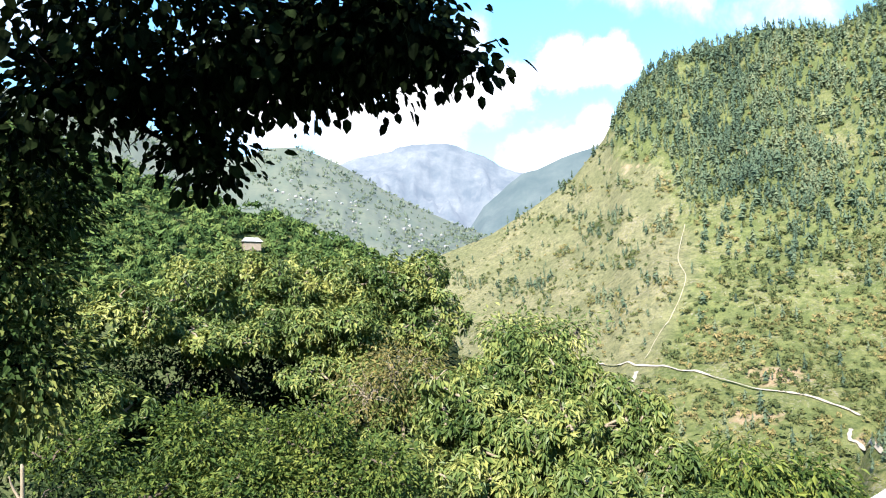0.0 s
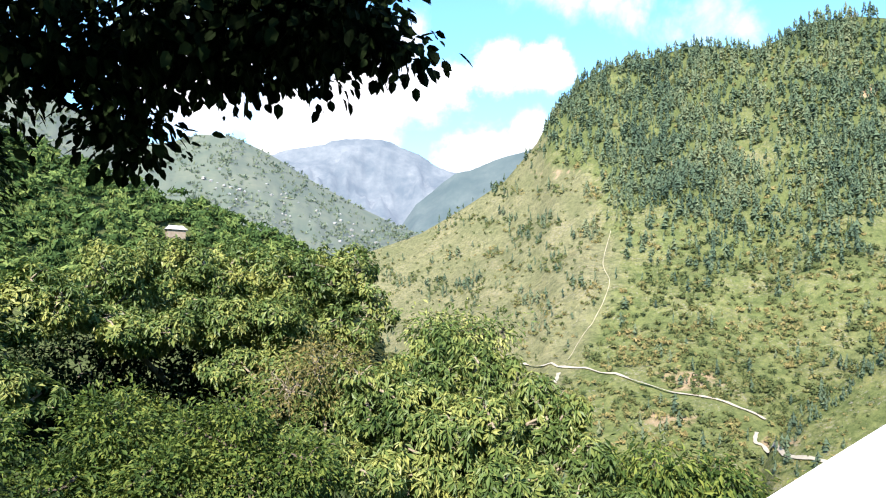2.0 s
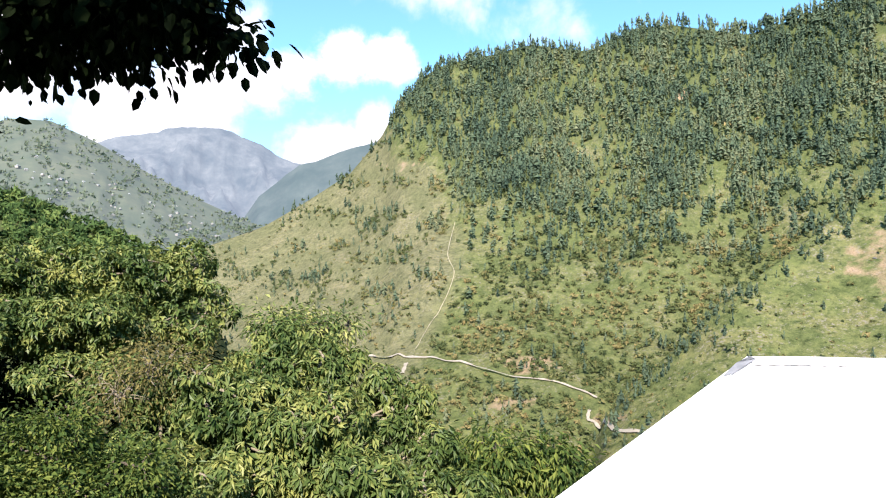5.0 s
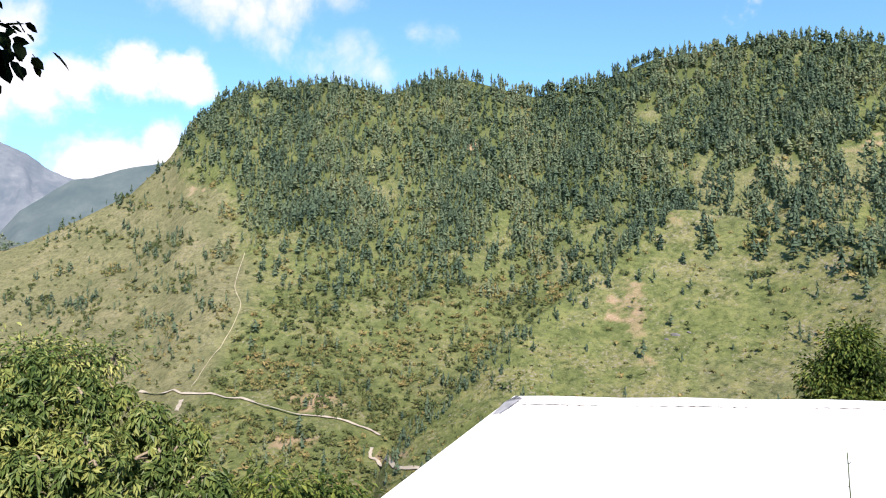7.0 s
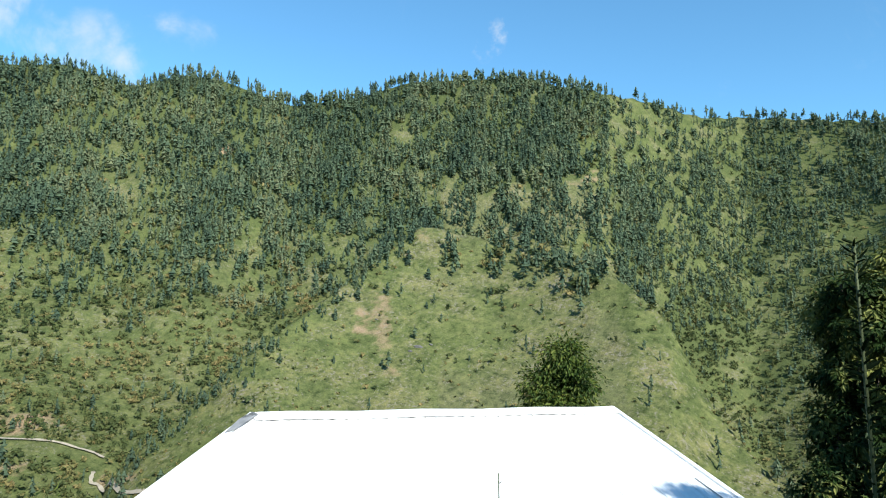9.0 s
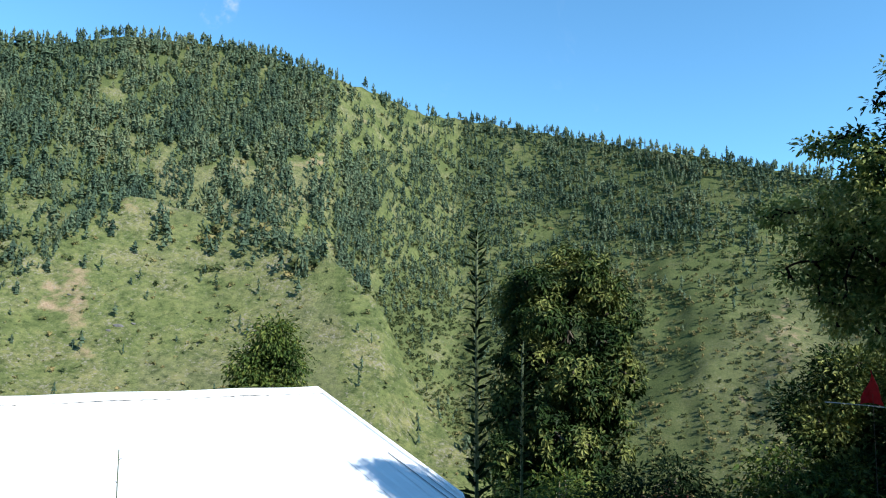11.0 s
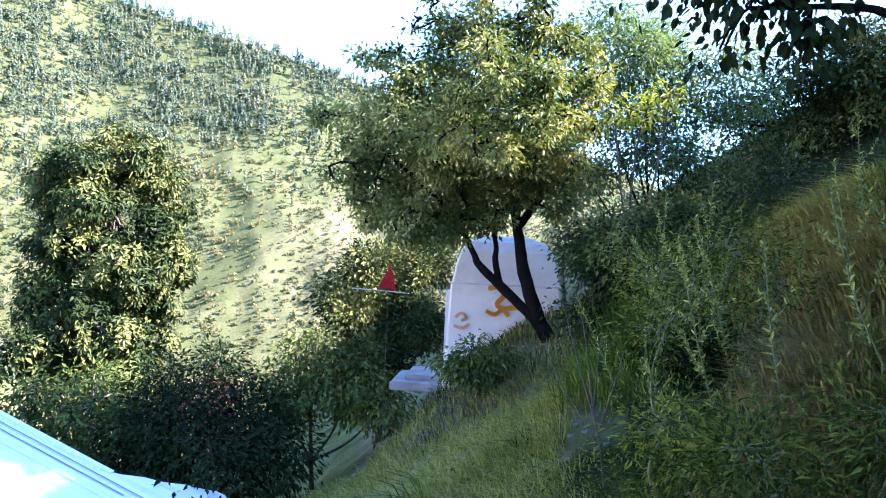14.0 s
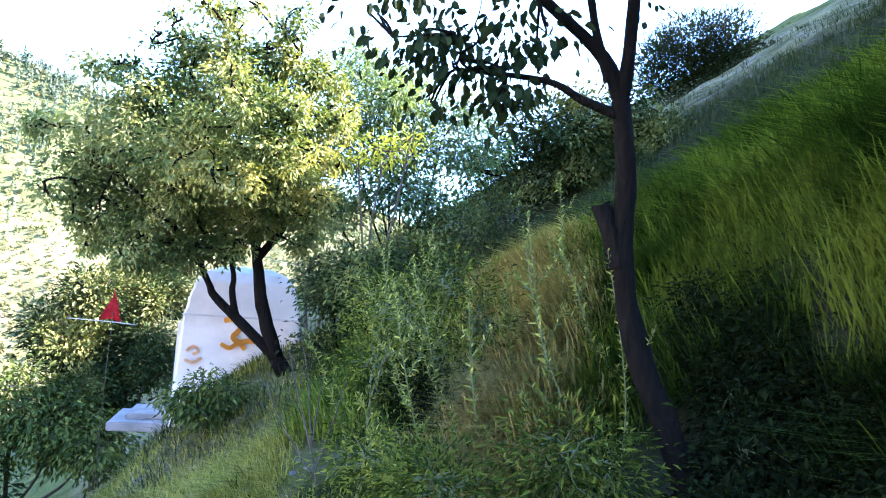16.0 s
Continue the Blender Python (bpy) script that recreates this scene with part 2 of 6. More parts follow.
LEAF_TREE = leaf_material("yellowing_leaves", (0.020, 0.044, 0.012), (0.098, 0.142, 0.040), (0.40, 0.39, 0.14), 0.20, 0.5, 1.3, spec=0.08, lone=0.26, contrast=1.3)
LEAF_AIRY = leaf_material("grey_green_leaflets", (0.035, 0.07, 0.036), (0.075, 0.13, 0.055), (0.16, 0.22, 0.09), 0.35)
LEAF_YELLOW = leaf_material("lime_leaflets", (0.10, 0.15, 0.02), (0.18, 0.24, 0.035), (0.30, 0.34, 0.06), 0.4)
LEAF_WEED = leaf_material("weed_leaves", (0.010, 0.020, 0.004), (0.040, 0.066, 0.010), (0.20, 0.22, 0.034), 0.2, spec=0.04)
LEAF_TALL = leaf_material("tall_weed_leaves", (0.026, 0.044, 0.010), (0.14, 0.168, 0.030), (0.47, 0.45, 0.12), 0.26, spec=0.04)
LEAF_RUSSET = leaf_material("russet_leaves", (0.045, 0.055, 0.018), (0.105, 0.098, 0.032), (0.21, 0.175, 0.06), 0.25)
BARK = bark_material("grey_brown_bark", (0.03, 0.024, 0.018), (0.12, 0.10, 0.08))
BARK_DARK = bark_material("dark_bark", (0.002, 0.0018, 0.0014), (0.011, 0.009, 0.0075), 26.0)
BARK_PALE = bark_material("pale_twig_bark", (0.10, 0.085, 0.06), (0.26, 0.22, 0.16))
STEM = plain_material("weed_stem", (0.12, 0.15, 0.06), 0.6, 20)
TRACK = plain_material("worn_earth", (0.36, 0.31, 0.20), 0.95, 0.3, 0.3, distance=0.05)
ROAD = plain_material("pale_dirt_road", (0.36, 0.31, 0.235), 0.95, 0.3, 0.3, distance=0.05)
WHITE_TIN = plain_material("white_painted_tin", (0.80, 0.80, 0.80), 0.38, 1.5, 0.06)
GREY_TIN = plain_material("weathered_flashing", (0.30, 0.30, 0.30), 0.5, 4, 0.4)
WHITEWASH = plain_material("whitewashed_plaster", (0.64, 0.60, 0.54), 0.85, 2.5, 0.22, bump=0.4)
STONE = plain_material("grey_stone", (0.15, 0.14, 0.135), 0.9, 5, 0.45, bump=0.7, distance=0.02)
CONCRETE = plain_material("pale_concrete", (0.55, 0.54, 0.52), 0.9, 3, 0.3, bump=0.4)
BLOSSOM = leaf_material("reddish_blossoms", (0.12, 0.03, 0.03), (0.24, 0.07, 0.06), (0.40, 0.16, 0.12), 0.3)
STEP = plain_material("weathered_concrete", (0.30, 0.29, 0.28), 0.9, 3, 0.4, bump=0.5)
ORANGE = plain_material("orange_paint", (0.80, 0.34, 0.03), 0.7, 12, 0.25)
PEACH = plain_material("faded_orange_paint", (0.74, 0.42, 0.22), 0.8, 12, 0.25)
RED = plain_material("red_cloth", (0.62, 0.02, 0.03), 0.8, 12, 0.3)
WALL = plain_material("house_wall", (0.42, 0.38, 0.33), 0.9, 2, 0.3)

# ---- mesh helpers ----
def tri_mesh(name, verts, tris, mats, tint=None, smooth=False, extra=None):
    me = bpy.data.meshes.new(name)
    verts, tris = np.asarray(verts, np.float32), np.asarray(tris, np.int32)
    me.vertices.add(len(verts))
    me.vertices.foreach_set("co", verts.ravel())
    me.loops.add(tris.size)
    me.loops.foreach_set("vertex_index", tris.ravel())
    me.polygons.add(len(tris))
    me.polygons.foreach_set("loop_start", np.arange(0, tris.size, 3, dtype=np.int32))
    me.polygons.foreach_set("use_smooth", np.full(len(tris), smooth))
    for key, values in (extra or {}).items():
        at = me.attributes.new(key, "FLOAT", "POINT")
        at.data.foreach_set("value", np.asarray(values, np.float32))
    if tint is not None:
        at = me.attributes.new("tint", "FLOAT", "POINT")
        at.data.foreach_set("value", np.asarray(tint, np.float32))
    me.update(calc_edges=True)
    for m in mats if isinstance(mats, (list, tuple)) else [mats]:
        me.materials.append(m)
    return me


def part(name, data, material, parent, label=""):
    """One mesh object under a thing or a part, from a mesh or a bmesh."""
    if isinstance(data, bmesh.types.BMesh):
        me = bpy.data.meshes.new(name)
        data.to_mesh(me)
        data.free()
        me.materials.append(material)
        data = me
    ob = new(name, data)
    ob.parent = parent
    return tagged(ob, label)


def thing(name, place, label, category, group="", kind=""):
    ob = new(name)
    ob.empty_display_size = 0.2
    ob.location = place
    return tagged(ob, label, category, group, kind)


def smooth_line(points, steps=5):
    p = [Vector(points[0])] + [Vector(q) for q in points] + [Vector(points[-1])]
    out = []
    for i in range(1, len(p) - 2):
        for j in range(steps):
            t = j / steps
            a, b, c, d = p[i - 1], p[i], p[i + 1], p[i + 2]
            out.append(0.5 * ((2 * b) + (c - a) * t + (2 * a - 5 * b + 4 * c - d) * t * t + (3 * b - a - 3 * c + d) * t ** 3))
    out.append(p[-2])
    return out


class Tubes:
    """Gathers tapered tubes into one mesh."""
    def __init__(self):
        self.v, self.f = [], []

    def add(self, points, r0, r1, sides=7, steps=4, rough=0.0):
        line = smooth_line(points, steps)
        n, base = len(line), len(self.v)
        for i, q in enumerate(line):
            d = (line[min(i + 1, n - 1)] - line[max(i - 1, 0)]).normalized()
            a = d.orthogonal().normalized() if i == 0 else (a - d * a.dot(d)).normalized()
            b = d.cross(a)
            r = r0 + (r1 - r0) * i / (n - 1)
            for s in range(sides):
                w = 2 * math.pi * s / sides
                rr = r * (1 + rough * noise.noise(q * 6 + Vector((s, 0, 0))))
                self.v.append(q + (a * math.cos(w) + b * math.sin(w)) * rr)
        for i in range(n - 1):
            for s in range(sides):
                p, q = base + i * sides + s, base + i * sides + (s + 1) % sides
                self.f += [(p, q, q + sides), (p, q + sides, p + sides)]
        for i, flip in ((base, 1), (base + (n - 1) * sides, 0)):
            for s in range(1, sides - 1):
                self.f.append((i, i + s + 1, i + s) if flip else (i, i + s, i + s + 1))

    def mesh(self, name, material, origin=(0, 0, 0)):
        v = np.array(self.v) - np.array(origin)
        return tri_mesh(name, v, self.f, material, smooth=True)


# ---- lie of the land: heights by bearing and distance from the first standpoint ----
table = np.random.RandomState(5).rand(256, 256)


def vnoise(x, y):
    xi, yi = np.floor(x).astype(int), np.floor(y).astype(int)
    u, v = x - xi, y - yi
    u, v = u * u * (3 - 2 * u), v * v * (3 - 2 * v)
    g = lambda i, j: table[(xi + i) % 256, (yi + j) % 256]
    return (g(0, 0) * (1 - u) + g(1, 0) * u) * (1 - v) + (g(0, 1) * (1 - u) + g(1, 1) * u) * v


def fbm(x, y, octaves=4):
    total, amp = 0, 0.5
    for i in range(octaves):
        total = total + amp * (vnoise(x * 2 ** i + 17 * i, y * 2 ** i + 31 * i) - 0.5)
        amp *= 0.5
    return total


def lookup(a, pairs):
    return np.interp(a, [p[0] for p in pairs], [p[1] for p in pairs])


RIDGE = [(-12, -20), (-8, 0), (-3, 3.4), (0, 4.9), (3.9, 6.4), (7, 8.3), (10.5, 10.6), (13, 13.5), (14.3, 15.8), (16.7, 18.2), (18.4, 19.0),
         (22, 19.5), (25.1, 20.1), (29.5, 19.4), (33.3, 20.8), (35.9, 20.8), (41.3, 19.5), (46.5, 20.4), (51, 21.7), (56, 21.9), (60.8, 21.9),
         (65.6, 20.8), (70.2, 19.6), (73.8, 18.2), (79, 17.6), (85.8, 16.4), (92, 15.2), (96.5, 14.3), (103, 12.6), (112, 10), (125, 6), (140, -5), (150, -20)]
SPUR = [(26, -20), (30.0, -8.6), (32.2, -6.1), (35.0, -3.5), (38.4, 0.0), (42.0, 2.7), (45.1, 5.1), (47.6, 6.8), (50.0, 9.0), (52.1, 10.6), (54.0, 10.2), (58, 9.4), (65.8, 7.2),
        (68.4, 5.8), (71.0, 3.1), (72.1, 0.7), (73.9, -3.1), (76.0, -5.8), (79.1, -9.2), (83, -16), (86, -22)]
SPUR_R = [(26, 330), (40, 380), (52, 480), (58, 470), (66, 425), (73, 370), (80, 310), (86, 280)]
MAIN_NEAR = [(-12, 300), (64, 300), (77, 420), (90, 380), (125, 300)]
MAIN_FAR = [(-12, 900), (60, 880), (66, 870), (77, 1060), (84, 1030), (95, 900), (125, 720)]
WOODED = [(-110, 12), (-75, 16), (-45, 15.5), (-28.6, 12.6), (-24.8, 10.9), (-15.6, 8.2), (-11, 6.9), (-6, 5.2), (-2, 2.5), (1, -2), (5, -12), (10, -22)]
DRY_TOP = [(-5, 20), (12.5, 20), (13.7, 12), (17.3, 11.6), (18.6, 7)]
DRY_SIDE = [(-16, 13), (-8, 14.5), (-4, 15.6), (-1, 17.2), (3, 19), (7, 18.8), (11.4, 17.4), (20, 17)]
BARE = [(24.5, -4.4, 2.2, 0.9, 0.9), (23.0, -7.3, 2.2, 0.8, 0.8), (14.5, 11.2, 2.2, 0.35, 0.8), (48.4, 3.0, 2.0, 2.4, 0.72), (49, -0.5, 2.5, 1.5, 0.5), (30.5, -8.6, 1.6, 0.5, 0.7),
        (52.5, 9.5, 1.4, 0.9, 0.6), (70, 0.5, 1.3, 3.0, 0.5), (64.9, 14.2, 1.6, 0.8, 0.6), (68.5, 17.0, 1.2, 1.5, 0.4), (23.4, 12.0, 0.7, 1.6, 0.6), (36.5, 15.6, 1.0, 0.7, 0.8), (100.8, 1.0, 2.0, 3.4, 0.52), (86.7, 11.7, 1.0, 0.8, 0.5), (94.3, 10.9, 1.2, 0.8, 0.5), (97.0, -3.5, 2.0, 1.6, 0.4), (104.0, 4.0, 2.0, 2.2, 0.5), (96, 9.0, 1.5, 1.0, 0.5)]


def mountain(az, r):
    """Height of the main mountain, with a wooded hollow behind the spur's shoulder."""
    return layer(az, r, RIDGE, lookup(az, MAIN_NEAR), lookup(az, MAIN_FAR), -16.0, 0.72, 34.0)


def spur_land(az, r):
    return layer(az, r, SPUR, 230.0, lookup(az, SPUR_R), -19.0, 0.8, 9.0)


def hill(az, r):
    """The slope on which the camera stands: rises at 35 degrees towards bearing 208."""
    a = np.radians(az)
    x, y = r * np.sin(a), r * np.cos(a)
    q = -0.469 * x - 0.883 * y
    q = np.where(q > 55, 55 + 12 * (1 - np.exp(-np.maximum(q - 55, 0) / 30)), q)
    z = -1.85 + 0.7 * q - 0.75 * np.exp(-((x - 1.8) ** 2 + (y + 3.4) ** 2) / 1.1) - 0.35 * np.exp(-((x - 4.4) ** 2 + (y + 3.0) ** 2) / 1.5) - 0.6 * np.exp(-((x - 5.2) ** 2 + (y + 4.5) ** 2) / 0.4)
    z = z + 0.45 * np.exp(-((x - 10.3) ** 2 / 4.0 + (y + 6.6) ** 2 / 2.2))
    z = z + 0.45 * np.exp(-((x - 11.4) ** 2 + (y + 5.9) ** 2) / 1.3) + 0.5 * np.exp(-((x - 11.0) ** 2 + (y + 4.8) ** 2) / 1.4)
    soft = np.clip(r / 4, 0, 1)
    z = z + soft * (1.2 * fbm(x / 6, y / 6, 3) + 0.55 * fbm(x / 1.6 + 9, y / 1.6, 3))
    return np.maximum(z, -84 + 0.02 * np.minimum(r, 300))


def layer(az, r, sky, near_r, far_r, low, power, relief):
    top = lookup(az, sky)
    s = np.clip((r - near_r) / (far_r - near_r), 0, 1)
    el = low + (top - low) * s ** power
    z = r * np.tan(np.radians(el))
    a = np.radians(az)
    x, y = r * np.sin(a), r * np.cos(a)
    z = z + relief * (fbm(x / 75, y / 75, 4) - 0.35 * np.abs(fbm(az / 2.6, s * 1.2 + 3, 3))) * 4 * s * (1 - s) * np.clip((top - low) / 12, 0, 1)
    z = np.where(r > far_r, far_r * np.tan(np.radians(top)) - (r - far_r) * 0.55, z)
    return np.where((r < near_r) | (top <= low + 0.5), -300, z)


def land(az, r):
    az = np.where(az > 180, az - 360, az)
    main, spur = mountain(az, r), spur_land(az, r)
    wood = layer(az, r, WOODED, 110.0, 420.0, -24.0, 0.7, 14.0)
    return np.maximum.reduce([hill(az, r), main, spur, wood])


def land_xy(x, y):
    return float(land(np.degrees(np.arctan2(x, y)), np.hypot(x, y)))


def meet(az, el, start=200.0, end=1200.0):
    """Where a level-headed sight line first meets the land."""
    r = np.arange(start, end, 1.0)
    z = land(np.full_like(r, az), r)
    hit = np.nonzero(z >= r * math.tan(radians(el)))[0]
    k = r[hit[0]] if len(hit) else end
    return pt(az, k, land(np.array([az]), np.array([k]))[0])


def straw_slope(az, el):
    return (az < lookup(el, DRY_SIDE)) & (el < lookup(az, DRY_TOP))


def shoulder(az, el):
    """The grassy shoulder above the spur, with trees in groups."""
    return (az > 53.5) & (az < 67.8 - 0.08 * el) & (el < 13.5 + 0.6 * np.sin(az * 1.3))


def woodland(az, el):
    """How thickly the main mountain is wooded."""
    line = lookup(az, [(15, 10), (19, 6), (26, 5), (34, 4), (44, 4), (56, 2), (64, 0), (72, -6), (80, -8), (90, -4), (96, 1), (104, 4), (112, 3), (122, 1)])
    thick = 0.30 + 0.70 * np.clip((el - line + 2.5 * vnoise(az / 1.5, el / 1.5)) / 9, 0, 1)
    thick = np.where((az > 67) & (az < 70.5) & (el > 14.5 + 1.5 * vnoise(az * 1.1, el)), 0.25, thick)
    for ca, ce, wa, we in ((65.3, 13.8, 1.8, 0.9), (39.0, 8.6, 0.9, 2.0), (50.0, 17.4, 1.0, 0.9), (58.5, 8.0, 1.2, 1.4), (84.0, 9.0, 1.3, 0.8), (92.0, 6.0, 2.2, 1.0), (98.0, 11.0, 1.6, 0.7), (88.0, 0.5, 2.0, 1.2), (30.0, 12.0, 1.4, 0.7)):
        thick = np.where(np.hypot((az - ca) / wa, (el - ce) / we) < 0.7 + 0.6 * vnoise(az * 1.7, el * 1.7), thick * 0.2, thick)
    glades = np.clip(0.38 + 1.2 * vnoise(az / 1.5 + 31, el / 2.0 + 9), 0.4, 1)
    thick = np.where((az < 56) & (el < 15), thick * glades, thick)
    beyond = np.clip((az - lookup(el, DRY_SIDE)) / 5, 0, 1)
    thick = np.where(el < lookup(az, DRY_TOP) + 1, thick * (0.35 + 0.65 * beyond), thick)
    thick = np.where(az > 70, thick * (0.42 + 0.5 * np.clip((vnoise(az / 1.8 + 21, el / 2.4 + 4) - 0.35) * 3, 0, 1)), thick)
    thick = np.where((az > 88) & (el < 9), thick * np.clip(1 - (az - 88) / 9 * np.clip((9 - el) / 5, 0, 1), 0.42, 1), thick)
    thick = np.where(shoulder(az, el), np.minimum(thick, 0.10 + 0.75 * np.clip((vnoise(az / 0.9 + 3, el / 1.2) - 0.42) * 4, 0, 1)), thick)
    return np.where(straw_slope(az, el), 0.10 + 0.30 * vnoise(az / 1.2, el / 1.0) ** 2, thick)


def dryness(az, r, z):
    el = np.degrees(np.arctan2(z, r))
    dry = np.where((r > 200) & (az > -8), np.clip((lookup(az, DRY_TOP) - el) * 0.7 + 0.3, 0, 1) * np.clip((lookup(el, DRY_SIDE) - az) * 0.22 + 0.6, 0, 1), 0.0)
    spur = np.where((r > 220) & (r < 530) & (az > 30) & (az < 82), 0.16, 0.0)
    rest = np.where(shoulder(az, el) & (r > 300), 0.4, 0.0)
    rest = np.maximum(rest, np.where((r > 300) & (az >= 18), 0.2 + 0.4 * np.clip((az - 93) / 6, 0, 1) * np.clip((8 - el) / 5, 0, 1), 0.0))
    far_bank = np.where((r > 9) & (r < 60) & (az > 105) & (az < 175), 0.75, 0.0)
    return np.maximum.reduce([dry, spur, rest, far_bank])


AZ = np.concatenate([np.arange(-42, 166, 0.42), np.arange(166, 318, 4.0)])
RINGS = np.concatenate([np.geomspace(0.35, 30, 70), np.geomspace(31.5, 225, 50), np.arange(230, 560, 4.5), np.arange(560, 1180, 10.0), np.geomspace(1190, 4900, 13)])
ga, gr = np.meshgrid(AZ, RINGS, indexing="ij")
gz = land(ga, gr)
na, nr = ga.shape
ground_v = np.stack([gr * np.sin(np.radians(ga)), gr * np.cos(np.radians(ga)), gz], -1).reshape(-1, 3)
i0 = (np.arange(na)[:, None] * nr + np.arange(nr - 1)[None, :]).ravel()
i1 = ((np.arange(na)[:, None] + 1) % na * nr + np.arange(nr - 1)[None, :]).ravel()
ground_f = np.concatenate([np.stack([i0, i1 + 1, i1], -1), np.stack([i0, i0 + 1, i1 + 1], -1)])
centre = len(ground_v)
ground_v = np.vstack([ground_v, [[0, 0, -1.85]]])
ground_f = np.vstack([ground_f, np.stack([np.full(na, centre), np.arange(na) * nr, (np.arange(na) + 1) % na * nr], -1)])
gdry = np.append(dryness(ga, gr, gz).ravel(), 0)
gbare = np.where(gr < 200, np.where((ga > 121.2) & (ga < 126.0) & (gr > 6.0) & (gr < 9.6), 0.55, 0.12), 0.0)
gel = np.degrees(np.arctan2(gz, gr))
for ba, be, wa, we, amount in BARE:
    gbare = np.maximum(gbare, np.where(gr > 200, amount * np.clip(1.6 - np.hypot((ga - ba) / wa, (gel - be) / we), 0, 1), 0))
gbare = np.append(gbare.ravel(), 0)
gwood = np.where((ga > -3) & (ga < 130) & (gr > 300), woodland(ga, gel) * (0.35 + 0.65 * np.clip((vnoise(ga / 1.3, gel) * 0.6 + vnoise(ga / 4 + 40, gel / 3) * 0.4 - 0.25) * 4, 0, 1)), 0)
gwood = np.where((gr < 500) & (gr > 220) & (spur_land(ga, gr) >= gz - 0.01), 0.0, gwood)
gwood = np.where(shoulder(ga, gel) & (gr > 300), gwood * 0.25, gwood)
gwood = np.where((ga > 82) & (ga < 130) & (gr > 300), np.maximum(gwood, 0.7 - 0.25 * np.clip((ga - 95) / 4, 0, 1)), gwood)
gwood = np.where((ga < 3) & (gr > 100) & (gr < 430), 0.8, gwood)
gwood = np.append(gwood.ravel(), 0)
# where shade is tinted into the ground of the near bank
gbank_shade = np.append((np.clip((ga - 119) / 4, 0, 1) * np.clip((190 - ga) / 4, 0, 1) * np.clip((34 - gr) / 10, 0, 1) * np.clip((gr - 0.8) / 1.2, 0, 1) * 0.9 * np.where((ga > 121.2) & (ga < 126.0) & (gr > 6.0) & (gr < 9.6), 0.6, 1.0)).ravel(), 0)
ground = new("ground", tri_mesh("ground", ground_v, ground_f, GROUND, smooth=True, extra={"dry": gdry, "bare": gbare, "wood": gwood, "bank_shade": gbank_shade}))
tagged(ground, "steep green and straw-coloured mountain land with grassy slopes", "ground", kind="structure")


# ---- road and footpath on the far slope ----
def ribbon(name, sights, width, lift, label, material=ROAD):
    line = smooth_line([meet(az, el, 240.0) for az, el in sights], 8)
    v, f = [], []
    for i, q in enumerate(line):
        d = line[min(i + 1, len(line) - 1)] - line[max(i - 1, 0)]
        side = Vector((d.y, -d.x, 0)).normalized() * width * (0.5 + 0.12 * math.sin(i * 1.7))
        for k in (-1, -0.3, 0.3, 1):
            p = q + side * k
            v.append((p.x, p.y, max(land_xy(p.x, p.y), q.z - 0.8) + lift))
        if i:
            b = 4 * i
            for k in range(3):
                f += [(b - 4 + k, b - 3 + k, b + 1 + k), (b - 4 + k, b + 1 + k, b + k)]
    ob = new(name, tri_mesh(name, v, f, material, smooth=True))
    return tagged(ob, label, "road", kind="structure")


ROUTES = [[(12.0, -3.8), (15.3, -4.0), (19.7, -4.5), (23.9, -5.6), (28.0, -6.4), (29.6, -7.1)], [(29.0, -8.0), (28.9, -8.7), (29.6, -9.2), (31.0, -9.5), (34.0, -9.8)],
          [(18.8, 6.6), (18.2, 4.1), (18.7, 2.5), (17.5, -0.4), (16.6, -1.7), (15.5, -3.5)], [(14.9, -4.4), (14.6, -5.2)]]


def off_route(az, el, below=0.9, aside=0.35):
    """True where nothing grows on the roads and paths or tall right before them."""
    free = np.ones(len(az), bool)
    for line in ROUTES:
        for (a0, e0), (a1, e1) in zip(line, line[1:]):
            for t in np.linspace(0, 1, 12):
                ca, ce = a0 + (a1 - a0) * t, e0 + (e1 - e0) * t
                free &= (np.abs(az - ca) > aside) | (el > ce + 0.15) | (el < ce - below)
    return free


ribbon("road", ROUTES[0], 1.5, 0.9, "pale unpaved road cut into the far mountainside")
ribbon("road", ROUTES[1], 1.6, 0.9, "pale unpaved road bending round the mountain foot")
ribbon("footpath", ROUTES[2], 0.45, 0.7, "narrow worn dirt footpath climbing the straw-coloured slope", TRACK)
ribbon("footpath", ROUTES[3], 2.2, 0.7, "short pale dirt track below the road")


# ---- far backdrops ----
def backdrop(name, label, sky, r0, r1, low, material, az0, az1, relief):
    az = np.arange(az0, az1, 0.2)
    s = np.linspace(0, 1, 46)
    a, t = np.meshgrid(az, s, indexing="ij")
    r = r0 + (r1 - r0) * t
    top = lookup(a, sky)
    el = low + (top - low) * t ** 0.8 + relief * (fbm(a / 2.2, t * 3, 4) + 0.25 * fbm(a / 0.35, t * 9, 2)) * np.clip(4 * t * (1 - t), 0.12 * t, 1)
    z = r * np.tan(np.radians(el))
    v = np.stack([r * np.sin(np.radians(a)), r * np.cos(np.radians(a)), z], -1).reshape(-1, 3)
    m, n = a.shape
    i = (np.arange(m - 1)[:, None] * n + np.arange(n - 1)[None, :]).ravel()
    f = np.concatenate([np.stack([i, i + n + 1, i + n], -1), np.stack([i, i + 1, i + n + 1], -1)])
    ob = new(name, tri_mesh(name, v, f, material, smooth=True))
    return tagged(ob, label, "mountain", kind="structure")


